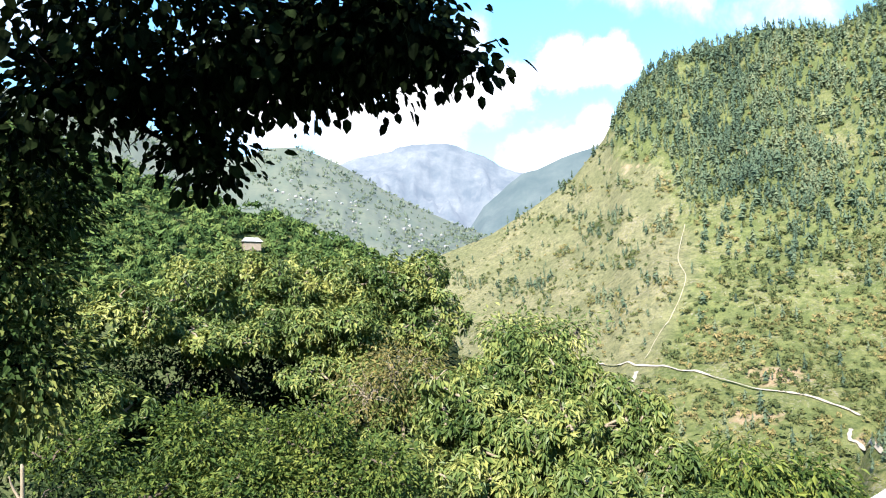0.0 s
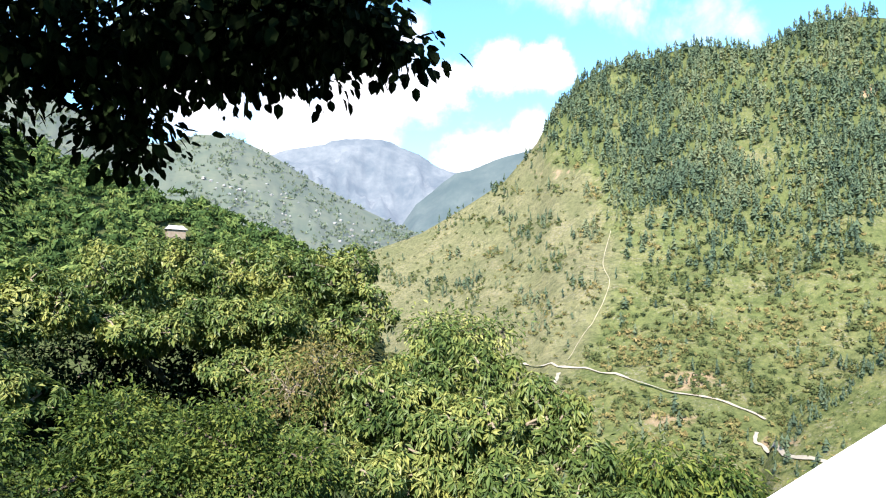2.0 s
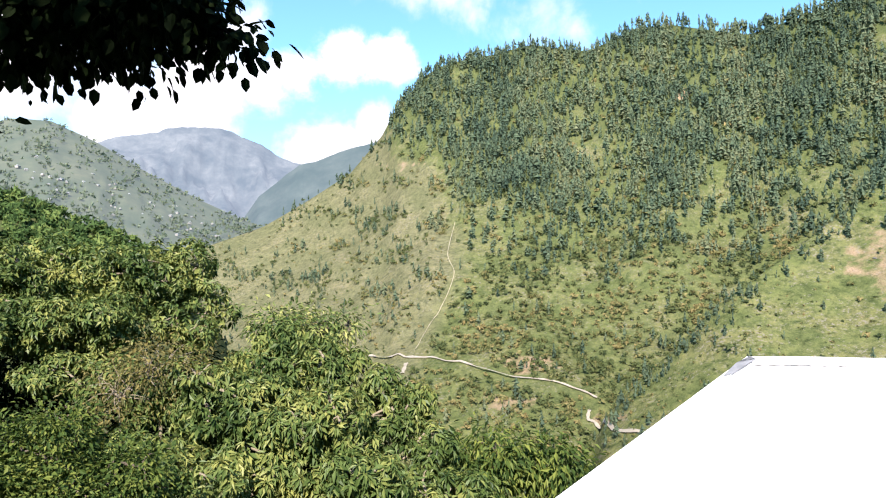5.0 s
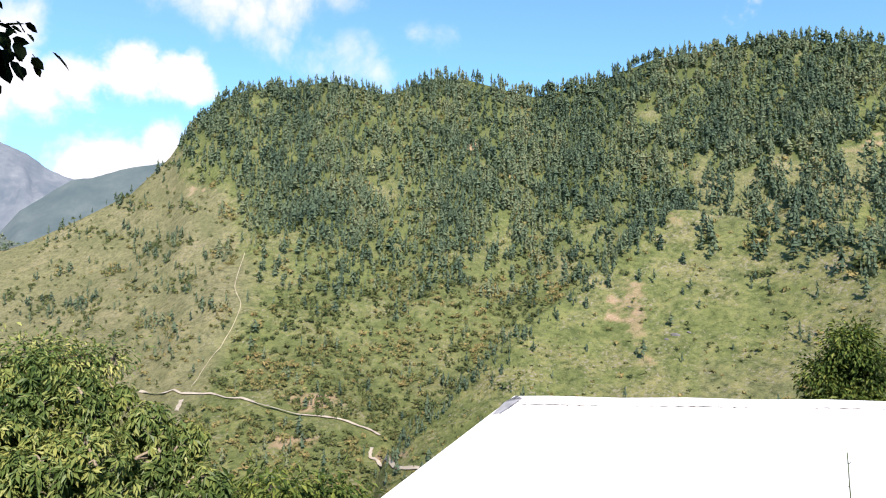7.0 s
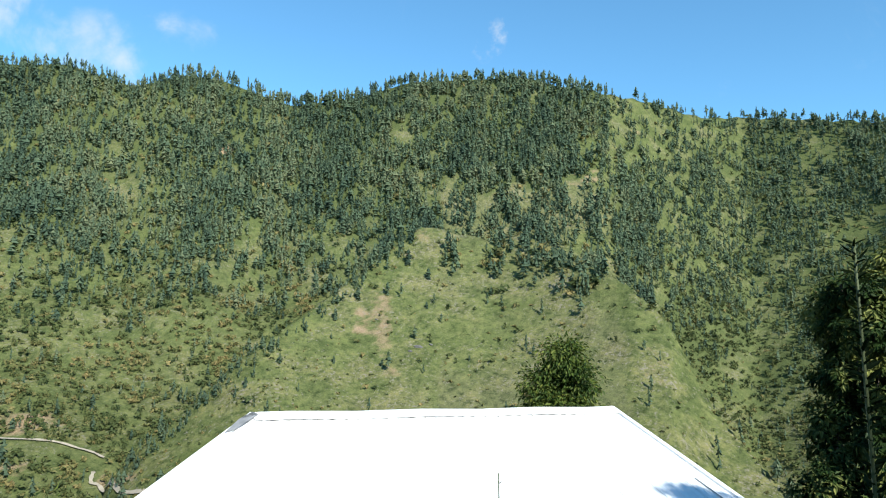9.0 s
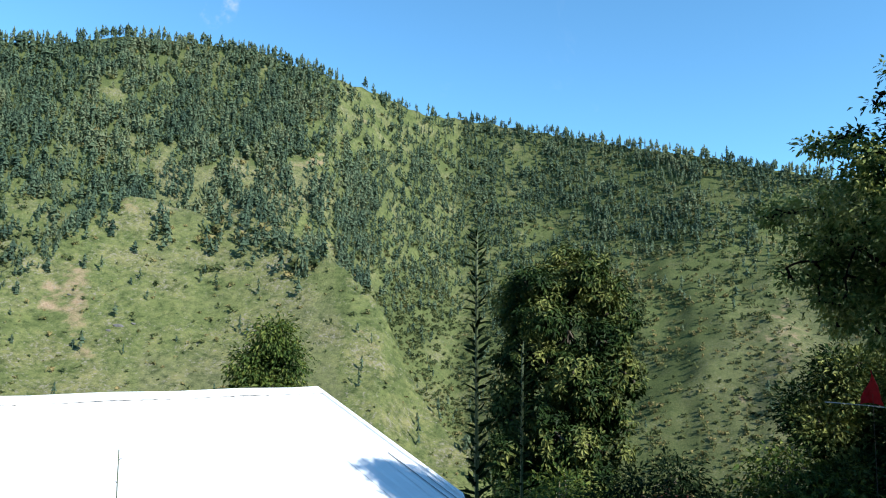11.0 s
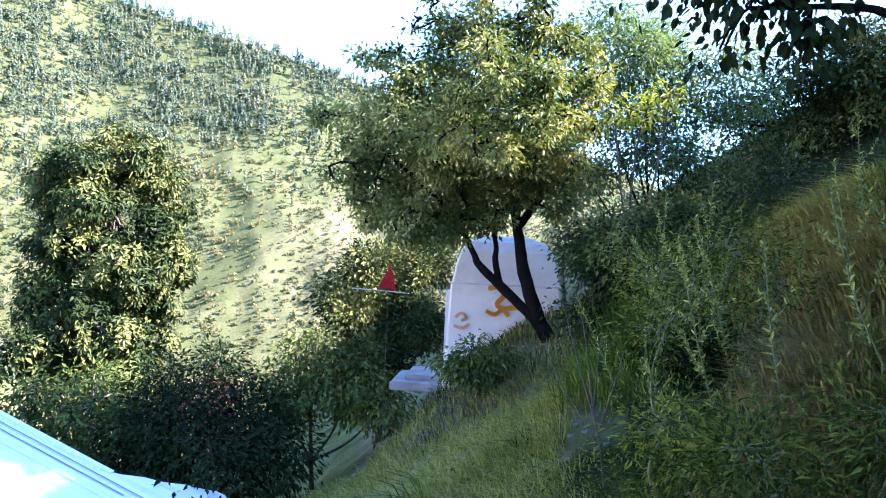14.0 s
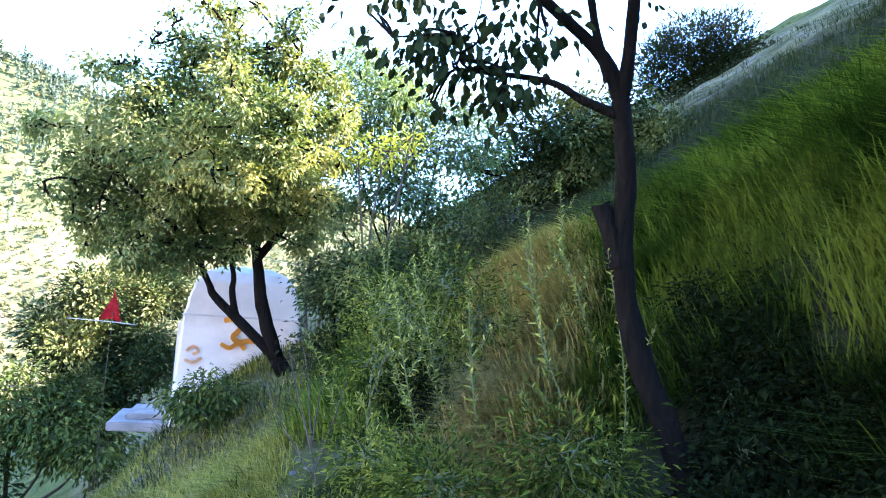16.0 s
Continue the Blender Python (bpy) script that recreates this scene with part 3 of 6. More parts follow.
# glow mixes in flat emission that stands for haze over distant land
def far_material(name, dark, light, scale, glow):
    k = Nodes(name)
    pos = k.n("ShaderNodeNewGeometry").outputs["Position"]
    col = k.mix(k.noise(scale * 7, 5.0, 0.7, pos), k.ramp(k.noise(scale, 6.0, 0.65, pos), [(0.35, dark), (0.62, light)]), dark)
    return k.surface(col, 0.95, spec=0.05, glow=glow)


# bluish emission paints the haze into these three surfaces
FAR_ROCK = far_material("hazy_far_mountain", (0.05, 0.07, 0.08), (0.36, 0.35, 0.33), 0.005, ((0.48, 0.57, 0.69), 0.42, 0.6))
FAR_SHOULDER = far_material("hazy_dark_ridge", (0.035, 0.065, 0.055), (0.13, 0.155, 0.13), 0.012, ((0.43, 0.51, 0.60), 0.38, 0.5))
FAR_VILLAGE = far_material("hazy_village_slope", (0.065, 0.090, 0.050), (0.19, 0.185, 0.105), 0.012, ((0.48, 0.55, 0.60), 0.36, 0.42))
FAR_SKY = [(-40, 9), (-24, 10), (-12, 10.8), (-8.0, 11.9), (-5.1, 12.8), (-3, 13.2), (-1.2, 13.4), (1.4, 13.3), (3.7, 12.6), (5.5, 11.3), (7, 10.8), (12, 10), (25, 8)]
SHOULDER_SKY = [(0.5, 4), (3.5, 8.6), (5.5, 10.2), (6.6, 11.0), (7.8, 11.3), (9.6, 12.1), (11.4, 12.6), (13, 13.2), (20, 14)]
VILLAGE_SKY = [(-42, 16), (-30, 15.5), (-23, 14.3), (-18, 11.8), (-15.7, 12.1), (-13.2, 12.9), (-10.9, 13.1), (-8.0, 11.9), (-3.6, 9.5), (-0.8, 8.1), (1.7, 7.0), (3.5, 6.4), (6, 4.8), (9, 3)]
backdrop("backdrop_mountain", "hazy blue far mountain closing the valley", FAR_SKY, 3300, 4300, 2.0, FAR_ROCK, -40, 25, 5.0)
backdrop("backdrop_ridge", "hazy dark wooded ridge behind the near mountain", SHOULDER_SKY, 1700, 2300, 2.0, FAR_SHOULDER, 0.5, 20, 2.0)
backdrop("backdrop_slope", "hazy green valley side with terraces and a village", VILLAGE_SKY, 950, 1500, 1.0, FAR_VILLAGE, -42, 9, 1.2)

# ---- woods on the mountains ----
def conifer_shape(rng, bare=0.25, width=0.12, tiers=7, petals=3):
    """A slim mountain pine one metre high: a thin stem and ragged drooping boughs, shorter towards the top."""
    v = []
    for i in range(tiers):
        t = i / (tiers - 1)
        z = bare + (0.90 - bare) * t
        reach = width * math.sin(0.75 + 2.1 * t) ** 0.8 * (0.7 + 0.6 * rng.rand()) + 0.012
        for j in range(petals):
            w = 2 * math.pi * (j + rng.rand() * 0.7 + 0.37 * i) / petals
            d = reach * (0.55 + 0.8 * rng.rand())
            dx, dy = math.cos(w), math.sin(w)
            top = np.array([dx * 0.008, dy * 0.008, z + 0.10 + 0.05 * rng.rand()])
            side = np.array([-dy, dx, 0]) * d * 0.75
            low = np.array([dx * d, dy * d, z - 0.02 - 0.06 * rng.rand()])
            v += [top, low - side, low + side]
    for w in (0.0, 2.1):
        a, b = np.array([math.cos(w), math.sin(w), 0]) * 0.012, np.array([math.cos(w + 2.6), math.sin(w + 2.6), 0]) * 0.012
        v += [a, b, np.array([0, 0, 0.8])]
    return np.array(v)


def bush_shape(rng, leaves=16, tall=1.0, size=0.17, double=False):
    v = []
    lobes = [(np.array([rng.uniform(-.22, .22), rng.uniform(-.22, .22), rng.uniform(.35, .72)]), rng.uniform(.2, .34)) for _ in range(5)]
    for i in range(leaves):
        c, rad = lobes[i % 5]
        d = rng.randn(3)
        d /= np.linalg.norm(d)
        d[2] = abs(d[2]) * 0.9 - 0.25
        p = c + d * rad
        a = rng.randn(3) * size
        b = np.cross(d, a)
        b = b / (np.linalg.norm(b) + 1e-6) * size * rng.uniform(.6, 1.3)
        p = p * np.array([1, 1, tall])
        v += [p - a - b * .4, p + a - b * .5, p + b]
        if double:
            v += [p - a * .6 + b, p - a - b * .4, p + b]
    return np.array(v)


def plant(name, shapes, places, sizes, material, label, category, seed, squeeze=0.25, tints=None):
    rng = np.random.RandomState(seed)
    vs, ts = [], []
    which = rng.randint(len(shapes), size=len(places))
    for k, s in enumerate(shapes):
        sel = np.nonzero(which == k)[0]
        if not len(sel):
            continue
        w = rng.rand(len(sel)) * 6.283
        c, sn = np.cos(w)[:, None], np.sin(w)[:, None]
        wide = (1 + squeeze * rng.randn(len(sel)).clip(-2, 2))[:, None]
        x, y, z = s[:, 0][None] * wide, s[:, 1][None] * wide, s[:, 2][None]
        h = sizes[sel][:, None]
        lean = 0.05 * rng.randn(len(sel))[:, None]
        p = np.stack([(x * c - y * sn + lean * z) * h, (x * sn + y * c) * h, z * h], -1) + places[sel][:, None, :]
        vs.append(p.reshape(-1, 3))
        shade = rng.rand(len(sel)) if tints is None else 0.45 * rng.rand(len(sel)) + 0.55 * tints[sel]
        ts.append(np.repeat(shade, s.shape[0]))
    v = np.concatenate(vs)
    ob = new(name, tri_mesh(name, v, np.arange(len(v)).reshape(-1, 3), material, tint=np.concatenate(ts)))
    return tagged(ob, label, category, kind="stuff")


rng = np.random.RandomState(11)
conifers = [conifer_shape(rng, rng.uniform(0.14, 0.42), rng.uniform(0.09, 0.14)) for _ in range(9)]
bushes = [bush_shape(rng) for _ in range(6)]
round_trees = [bush_shape(rng, 48, 0.85, 0.10) for _ in range(6)]


def scatter(n, az0, az1, sky, low, near_r, far_r, power, seed, edge=0):
    g = np.random.RandomState(seed)
    az = g.uniform(az0, az1, n)
    e = g.rand(n)
    if edge:
        e[:edge] = 1 - 0.035 * g.rand(edge)
    s = e ** (1 / power)
    near, far = (lookup(az, x) if isinstance(x, list) else x for x in (near_r, far_r))
    r = near + (far - near) * s
    z = land(az, r)
    el = np.degrees(np.arctan2(z, r))
    return az, r, z, el, g, e


def spots(az, r, z):
    a = np.radians(az)
    return np.stack([r * np.sin(a), r * np.cos(a), z - 0.3], -1)


# main mountain
az, r, z, el, g, e = scatter(104000, -3, 122, RIDGE, -16, MAIN_NEAR, MAIN_FAR, 0.72, 21, 1500)
edge = np.arange(len(az)) < 1500
clump = vnoise(az / 1.3, el / 1.0) * 0.6 + vnoise(az / 4 + 40, el / 3) * 0.4
dens = woodland(az, el)
straw = straw_slope(az, el)
thicket = np.clip((vnoise(az / 1.6 + 5, el / 1.2 + 9) - 0.5) * 4, 0, 1)
dens = np.where(straw, np.clip(0.04 + 0.62 * thicket * np.clip((el + 3) / 5, 0, 1), 0, 0.66), dens)
keep = g.rand(len(az)) < 0.92 * dens * np.clip((clump - 0.08) * 3.6, 0.3, 1)
keep = np.where(edge, g.rand(len(az)) < np.where(az > 13.5, np.where((az > 65) & (az < 74), 0.12, 0.8), 0.03), keep)
keep &= ~(spur_land(az, r) > mountain(az, r))
keep &= off_route(az, el)
keep &= edge | (g.rand(len(az)) < np.clip(0.5 + 1.2 * vnoise(az / 1.7 + 11, el / 9 + 3), 0.55, 1))
high = np.where(edge, 1.0, np.clip(0.25 + (el - 2) / 12, 0.2, 0.86))
high = np.where(straw & ~edge, 0.3, high)
high = np.where((az < 46) & ~edge & ~straw, np.clip(0.06 + (el - 2) / 9, 0.06, 0.8), high)
high = np.where(az > 70, np.clip(high - 0.05, 0.1, 0.8), high)
high = np.where((az > 88) & (el < 10) & ~edge, high * np.clip((el - 2) / 8, 0.12, 1), high)
size = 8.0 + 8.5 * g.rand(len(az)) ** 1.3
size = np.where(straw, size * 0.8, size) * np.clip(0.8 + el / 40, 0.65, 1.1) * np.where(az > 70, 0.88, 1.0)
size[edge] = 8 + 9 * g.rand(1500)
tall = keep & (g.rand(len(az)) < high)
low = keep & ~tall
patchy = np.clip(0.5 + 1.3 * (vnoise(az / 2.5 + 60, el / 2.2) - 0.5) + 0.9 * (vnoise(az / 0.8 + 13, el / 0.8) - 0.5), 0, 1)
patchy = np.where((az > 70) & (az < 88), patchy * 0.6, patchy)
plant("conifer_wood", conifers, spots(az, r, z)[tall], size[tall], CONIFER, "dark green pines covering the upper mountainside", "pine wood", 3, tints=patchy[tall])
plant("hillside_scrub", bushes, spots(az, r, z)[low], (size[low] * 0.36 + 0.8), BROAD, "green scrub and small trees on the mountainside", "scrub", 4, tints=patchy[low])

# low scrub everywhere on the lower slopes
az, r, z, el, g, e = scatter(15000, -3, 118, RIDGE, -16, MAIN_NEAR, MAIN_FAR, 0.72, 22)
clump = vnoise(az / 0.9 + 7, el / 0.7)
wet = np.where(straw_slope(az, el), 0.25, 0.75)
wet = np.where(spur_land(az, r) > mountain(az, r), wet * 0.2, wet)
keep = off_route(az, el, 0.5) & (el < 12) & (g.rand(len(az)) < wet * np.clip((clump - 0.3) * 3, 0.05, 1))
plant("undergrowth", bushes, spots(az, r, z)[keep], 1.6 + 2.6 * g.rand(keep.sum()), BROAD, "low green bushes dotting the lower mountainside", "bushes", 5, 0.35)

# nearer spur: meadow with groves
az, r, z, el, g, e = scatter(17000, 30, 82, SPUR, -19, 230, SPUR_R, 0.8, 23)
crest = lookup(az, SPUR)
clump = vnoise(az / 1.1 + 3, el / 0.9)


def around(ca, ce, wa, we):
    return np.clip(1.6 - 1.6 * np.hypot((az - ca) / wa, (el - ce) / we), 0, 1)


GROVES = [(57.6, 8.2, 1.3, 2.8), (59.6, 9.0, 1.6, 1.6), (63.0, 7.2, 1.8, 1.3), (66.0, 6.4, 1.0, 1.0), (54.6, 7.6, 0.8, 1.8), (58.0, 5.0, 1.2, 0.9), (64.2, 5.4, 1.9, 1.1), (61.0, 7.6, 2.2, 1.6)]
grove = np.maximum.reduce([around(*q) for q in GROVES]) * np.clip((clump - 0.2) * 3, 0.15, 1)
upper = np.where((az > 56) & (az < 67) & (el > 6.2), 0.28 * np.clip((clump - 0.3) * 3, 0.1, 1), 0.0)
left = np.clip((46 - az) / 7, 0, 1) * np.clip((4 - el) / 3, 0, 1) * 0.42
side = np.where((crest - el < 1.5) & (az < 51.5), 0.55, 0.0)
gully = np.where((az > 68) & (np.abs(crest - el) < 0.5), 0.25, 0.0)
dens = np.maximum.reduce([np.where(az > 66, 0.014, np.where(az > 46, 0.045, 0.07)), grove * 0.75, upper, left * np.clip((clump - 0.35) * 3, 0.1, 1), side, gully])
keep = g.rand(len(az)) < dens * 0.72
tall = keep & (g.rand(len(az)) < np.where((grove > 0.2) | (upper > 0), 0.72, np.where(side > 0, 0.7, np.where(az > 46, 0.3, 0.12))))
low = keep & ~tall
size = (7 + 8 * g.rand(len(az))) * np.where(az < 47, 0.62, 1.0) * np.where(el < 5, 0.75, 1.0)
plant("spur_pines", conifers, spots(az, r, z)[tall], size[tall], CONIFER, "scattered dark pines on the grassy spur", "pine wood", 6, tints=0.35 * clump[tall])
plant("spur_bushes", bushes, spots(az, r, z)[low], size[low] * np.where(grove[low] > 0.3, 0.6, 0.24), BROAD, "round green bushes on the grassy spur", "bushes", 7)

# tussocks, low shrubs and stones that dot the meadow
az, r, z, el, g, e = scatter(5200, 31, 80, SPUR, -19, 230, SPUR_R, 0.8, 29)
stony = np.clip((vnoise(az / 1.3 + 17, el / 0.8 + 5) - 0.4) * 2.5, 0.06, 1)
keep = g.rand(len(az)) < stony * np.where(az > 67, 0.25, 0.55)
plant("meadow_tussocks", [bush_shape(rng, 8, 0.7, 0.26) for _ in range(4)], spots(az, r, z)[keep], 0.8 + 1.3 * g.rand(keep.sum()) ** 2, BROAD, "low tussocks and stones scattered over the grassy spur", "tussocks", 31, 0.4)
for ra, re, rw, rh in ((52.0, 0.9, 5.0, 2.4), (51.3, 0.6, 2.6, 1.5), (52.9, 1.1, 2.4, 1.3), (48.6, 3.0, 2.0, 1.0)):
    q = meet(ra, re, 240)
    bm = bmesh.new()
    bmesh.ops.create_icosphere(bm, subdivisions=2, radius=1)
    for v in bm.verts:
        k = 1 + 0.45 * noise.noise(v.co * 1.6 + Vector((ra, 0, 0)))
        v.co = Vector((v.co.x * rw / 2, v.co.y * 0.9, v.co.z * rh / 2)) * k
    me = bpy.data.meshes.new("rock_outcrop")
    bm.to_mesh(me)
    bm.free()
    me.materials.append(STONE)
    ob = new("rock_outcrop", me)
    ob.location, ob.rotation_euler = q, (0, radians(14), radians(-50))
    tagged(ob, "dark grey rock outcrop in the grassy slope", "rock", "rocks on the spur")

# lone trees on the open meadow of the spur
single = conifer_shape(rng, 0.08, 0.2, 10, 5)
for ta, te, height in ((51.0, 7.4, 10), (47.1, 4.5, 8), (45.4, 2.9, 6.5), (49.4, 5.0, 8), (52.6, 6.3, 7), (43.2, 2.0, 6), (40.6, 0.4, 6), (38.9, -2.2, 5), (45.4, -0.4, 4), (52.5, 4.0, 4), (49.1, -0.6, 4), (55.9, -0.1, 3), (69.0, 4.9, 5), (41.4, 3.0, 6)):
    q = meet(ta, te, 240)
    v = single * np.array([1 + 0.2 * math.sin(ta * 9), 1, 1]) * height
    ob = new("pine", tri_mesh("pine", v, np.arange(len(v)).reshape(-1, 3), CONIFER, tint=np.full(len(v), 0.2 + 0.2 * math.sin(ta * 5))))
    ob.location, ob.rotation_euler = q - Vector((0, 0, 0.3)), (0, 0, ta)
    tagged(ob, "lone dark pine on the open grassy spur", "pine", "pines on the spur")
# wooded hill on the left with broadleaf trees
az, r, z, el, g, e = scatter(7600, -40, 2, WOODED, -24, 110, 420.0, 0.7, 24)
keep = (el > 0) & ~((np.abs(az + 14.7) < 1.3) & (el > 2.7) & (el < 5.8))
plant("hill_trees", round_trees, spots(az, r, z)[keep], 6 + 4.5 * g.rand(keep.sum()), BROAD_LEFT, "dense rounded green trees on the near wooded hill", "wood", 8)

# trees of the village slope
g = np.random.RandomState(25)
n = 5200
az, t = g.uniform(-28, 8, n), g.rand(n)
k = g.rand(n) < np.clip((vnoise(az / 1.1, t * 9) - 0.3) * 3, 0.12, 1)
az, t = az[k], t[k]
n = len(az)
r = 950 + 550 * t
el = 1.0 + (lookup(az, VILLAGE_SKY) - 1.0) * t ** 0.8
# leaf greens paled so that haze is put into their colour
FAR_TREES = wood_material("haze_paled_trees", (0.095, 0.125, 0.085), (0.14, 0.17, 0.115), (0.20, 0.225, 0.15), 0.3)
plant("valley_trees", [bush_shape(rng, 9, 1.0, 0.24) for _ in range(4)], spots(az, r, r * np.tan(np.radians(el))), 4 + 4.5 * g.rand(n), FAR_TREES, "trees among the terraces of the far valley side, coloured pale for haze", "wood", 9)

# ---- leaves, trees, shrubs ----
def leaves_mesh(name, base, axis, face, length, ratio, material, broad=False, curl=0.18):
    """A mesh of folded leaves: base points, unit axes from stalk to tip, face normals, lengths."""
    n = len(base)
    axis = axis / np.linalg.norm(axis, axis=1, keepdims=True)
    side = np.cross(axis, face)
    side /= np.linalg.norm(side, axis=1, keepdims=True) + 1e-9
    up = np.cross(side, axis)
    L = length[:, None]
    at = lambda a, s, u: base + (axis * a + side * s * ratio + up * u) * L
    if broad:
        ring = [at(0, 0, 0), at(.26, .42, .05), at(.66, .40, -curl * .4), at(1, 0, -curl * 1.3), at(.66, -.40, -curl * .4), at(.26, -.42, .05), at(.5, 0, -.06 - curl * .2)]
        tri = [(0, 6, 1), (1, 6, 2), (2, 6, 3), (3, 6, 4), (4, 6, 5), (5, 6, 0)]
    else:
        ring = [at(0, 0, 0), at(.45, .5, .06), at(1, 0, -curl), at(.45, -.5, .06)]
        tri = [(0, 2, 1), (0, 3, 2)]
    k = len(ring)
    v = np.stack(ring, 1).reshape(-1, 3)
    f = (np.array(tri)[None] + (np.arange(n) * k)[:, None, None]).reshape(-1, 3)
    return tri_mesh(name, v, f, material)


def unit(v):
    return v / (np.linalg.norm(v, axis=-1, keepdims=True) + 1e-9)


def crown_points(lobes, count, g, hollow=0.55, weights=None):
    """Cluster centres in the outer part of a union of ellipsoids, with an uneven outline."""
    centre, radius = np.array([np.array(c) for c, _ in lobes]), np.array([np.array(q) for _, q in lobes], float)
    share = np.max(np.stack([radius[:, 0] * radius[:, 1], radius[:, 1] * radius[:, 2], radius[:, 0] * radius[:, 2]]), 0)
    if weights is not None:
        share = share * np.array(weights)
    pick = g.choice(len(lobes), size=count * 4, p=share / share.sum())
    d = unit(g.randn(len(pick), 3))
    lump = 1 + 0.13 * np.sin(d[:, 0] * 4.3 + pick) * np.cos(d[:, 1] * 3.7 + pick * 2.3) + 0.08 * np.sin(d[:, 2] * 7 + pick * 1.7)
    q = centre[pick] + d * radius[pick] * ((hollow + (1.03 - hollow) * g.rand(len(pick)) ** 0.45) * lump)[:, None]
    deep = np.zeros(len(pick), bool)
    for j in range(len(lobes)):
        deep |= (np.linalg.norm((q - centre[j]) / radius[j], axis=1) < hollow) & (pick != j)
    q, d = q[~deep][:count], d[~deep][:count]
    return q, d


def clumps(lobes, k, size, seed):
    """Each lobe of a crown broken into k smaller tufts on its outside, so that gaps and shade lie between them."""
    g = np.random.RandomState(seed)
    out = []
    for c, rad in lobes:
        c, rad = np.array(c), np.array(rad)
        out.append((c, tuple(rad * 0.62)))
        for i in range(k):
            d = unit(g.randn(3))
            d[2] = d[2] * 0.8 + 0.12
            out.append((c + d * rad * g.uniform(0.55, 0.9), tuple(rad * size * g.uniform(0.7, 1.3) * np.array([1, 1, 0.85]))))
    return out


def foliage(name, lobes, clusters, per, length, ratio, material, seed, spread=0.28, droop=0.6, broad=False, hollow=0.55, vary=0.3, weights=None, whorl=False):
    g = np.random.RandomState(seed)
    c, d = crown_points(lobes, clusters, g, hollow, weights)
    n = len(c) * per
    if whorl:
        # rosettes of leaves that hang round the tip of a shoot
        shoot = unit(d * 0.75 + np.array([0, 0, 0.55]) + g.randn(len(c), 3) * 0.22)
        a = unit(np.cross(shoot, g.randn(len(c), 3)))
        b = np.cross(shoot, a)
        w = np.tile(np.arange(per) * 2 * math.pi / per, len(c)) + np.repeat(g.rand(len(c)) * 6.28, per) + g.randn(n) * 0.25
        sh, aa, bb = (np.repeat(k, per, 0) for k in (shoot, a, b))
        out = aa * np.cos(w)[:, None] + bb * np.sin(w)[:, None]
        tier = g.rand(n)[:, None]
        base = np.repeat(c, per, 0) + out * spread * 0.2 + sh * (tier - 0.5) * spread
        axis = unit(out + sh * (0.75 * tier - 0.15) + np.array([0, 0, -droop]) * (1.2 - 0.6 * tier) + g.randn(n, 3) * 0.16)
        face = unit(sh + np.array([0, 0, 0.5]) + g.randn(n, 3) * 0.3)
        size = length * (0.62 + 0.38 * (1 - tier[:, 0])) * (1 + vary * 0.6 * g.randn(n).clip(-1.8, 1.8))
        return leaves_mesh(name, base, axis, face, size, ratio, material, broad), c
    cc, dd = np.repeat(c, per, 0), np.repeat(d, per, 0)
    off = g.randn(n, 3) * spread * np.array([1, 1, 0.7])
    base = cc + off
    axis = unit(unit(off) * 0.8 + dd * 0.5 + g.randn(n, 3) * 0.35 + np.array([0, 0, -droop]))
    face = unit(dd * 0.6 + g.randn(n, 3) * 0.5 + np.array([0, 0, 0.9]))
    size = length * (1 + vary * g.randn(n).clip(-1.8, 1.8))
    return leaves_mesh(name, base, axis, face, size, ratio, material, broad), c


def tree(name, label, category, trunk, thick, limbs, lobes, clusters, per, length, ratio, leaf, bark, seed, spread=0.28, droop=0.6, broad=False,
         hollow=0.55, twigs=70, thin=0.012, group="", weights=None, clump=None, whorl=False):
    """trunk: points from the base up; limbs: lists of points that leave it; twigs run on to the leaf clusters."""
    base = Vector(trunk[0])
    ob = thing(name, base, label, category, group)
    if clump:
        lobes = clumps(lobes, clump[0], clump[1], seed + 5)
    me, c = foliage("crown", lobes, clusters, per, length, ratio, leaf, seed, spread, droop, broad, hollow, weights=weights, whorl=whorl)
    wood = Tubes()
    wood.add(trunk, thick, thick * 0.62, 10, 6, 0.25)
    ends = [Vector(trunk[-1])]
    for points, r0, r1 in limbs:
        wood.add(points, r0, r1, 8, 5, 0.2)
        ends += [Vector(p) for p in points[1:]]
    g = np.random.RandomState(seed + 1)
    joints = []
    order = sorted(lobes, key=lambda l: min((Vector(l[0]) - p).length for p in ends))
    for centre, rad in order:
        centre = Vector(centre)
        e = min(ends + joints[1::2], key=lambda p: (p - centre).length)
        size = (rad[0] * rad[1] * rad[2]) ** (1 / 3)
        for k in range(1 if len(lobes) > 25 else 2 + (twigs > 60)):
            d = Vector(unit(g.randn(3)) * np.array(rad)) * g.uniform(0.25, 0.6)
            m = e.lerp(centre + d, 0.5) + Vector(g.randn(3)) * 0.12 * size
            wood.add([e, m, centre + d], thin * 2.2, thin * 1.3, 6, 3, 0.2)
            joints += [m, centre + d]
    for i in g.permutation(len(c))[:twigs]:
        q = Vector(c[i])
        e = min(joints, key=lambda p: (p - q).length + g.rand() * 0.2)
        m = (e + q) * 0.5 + Vector(g.randn(3)) * 0.12 * (q - e).length + Vector((0, 0, 0.08 * (q - e).length))
        wood.add([e, m, q], thin * 1.2, thin * 0.4, 5, 3)
    part("trunk", wood.mesh("trunk", bark, base), bark, ob)
    crown = part("crown", me, leaf, ob)
    crown.matrix_parent_inverse = Matrix.Translation(-base)
    tagged(crown, kind="stuff")
    return ob


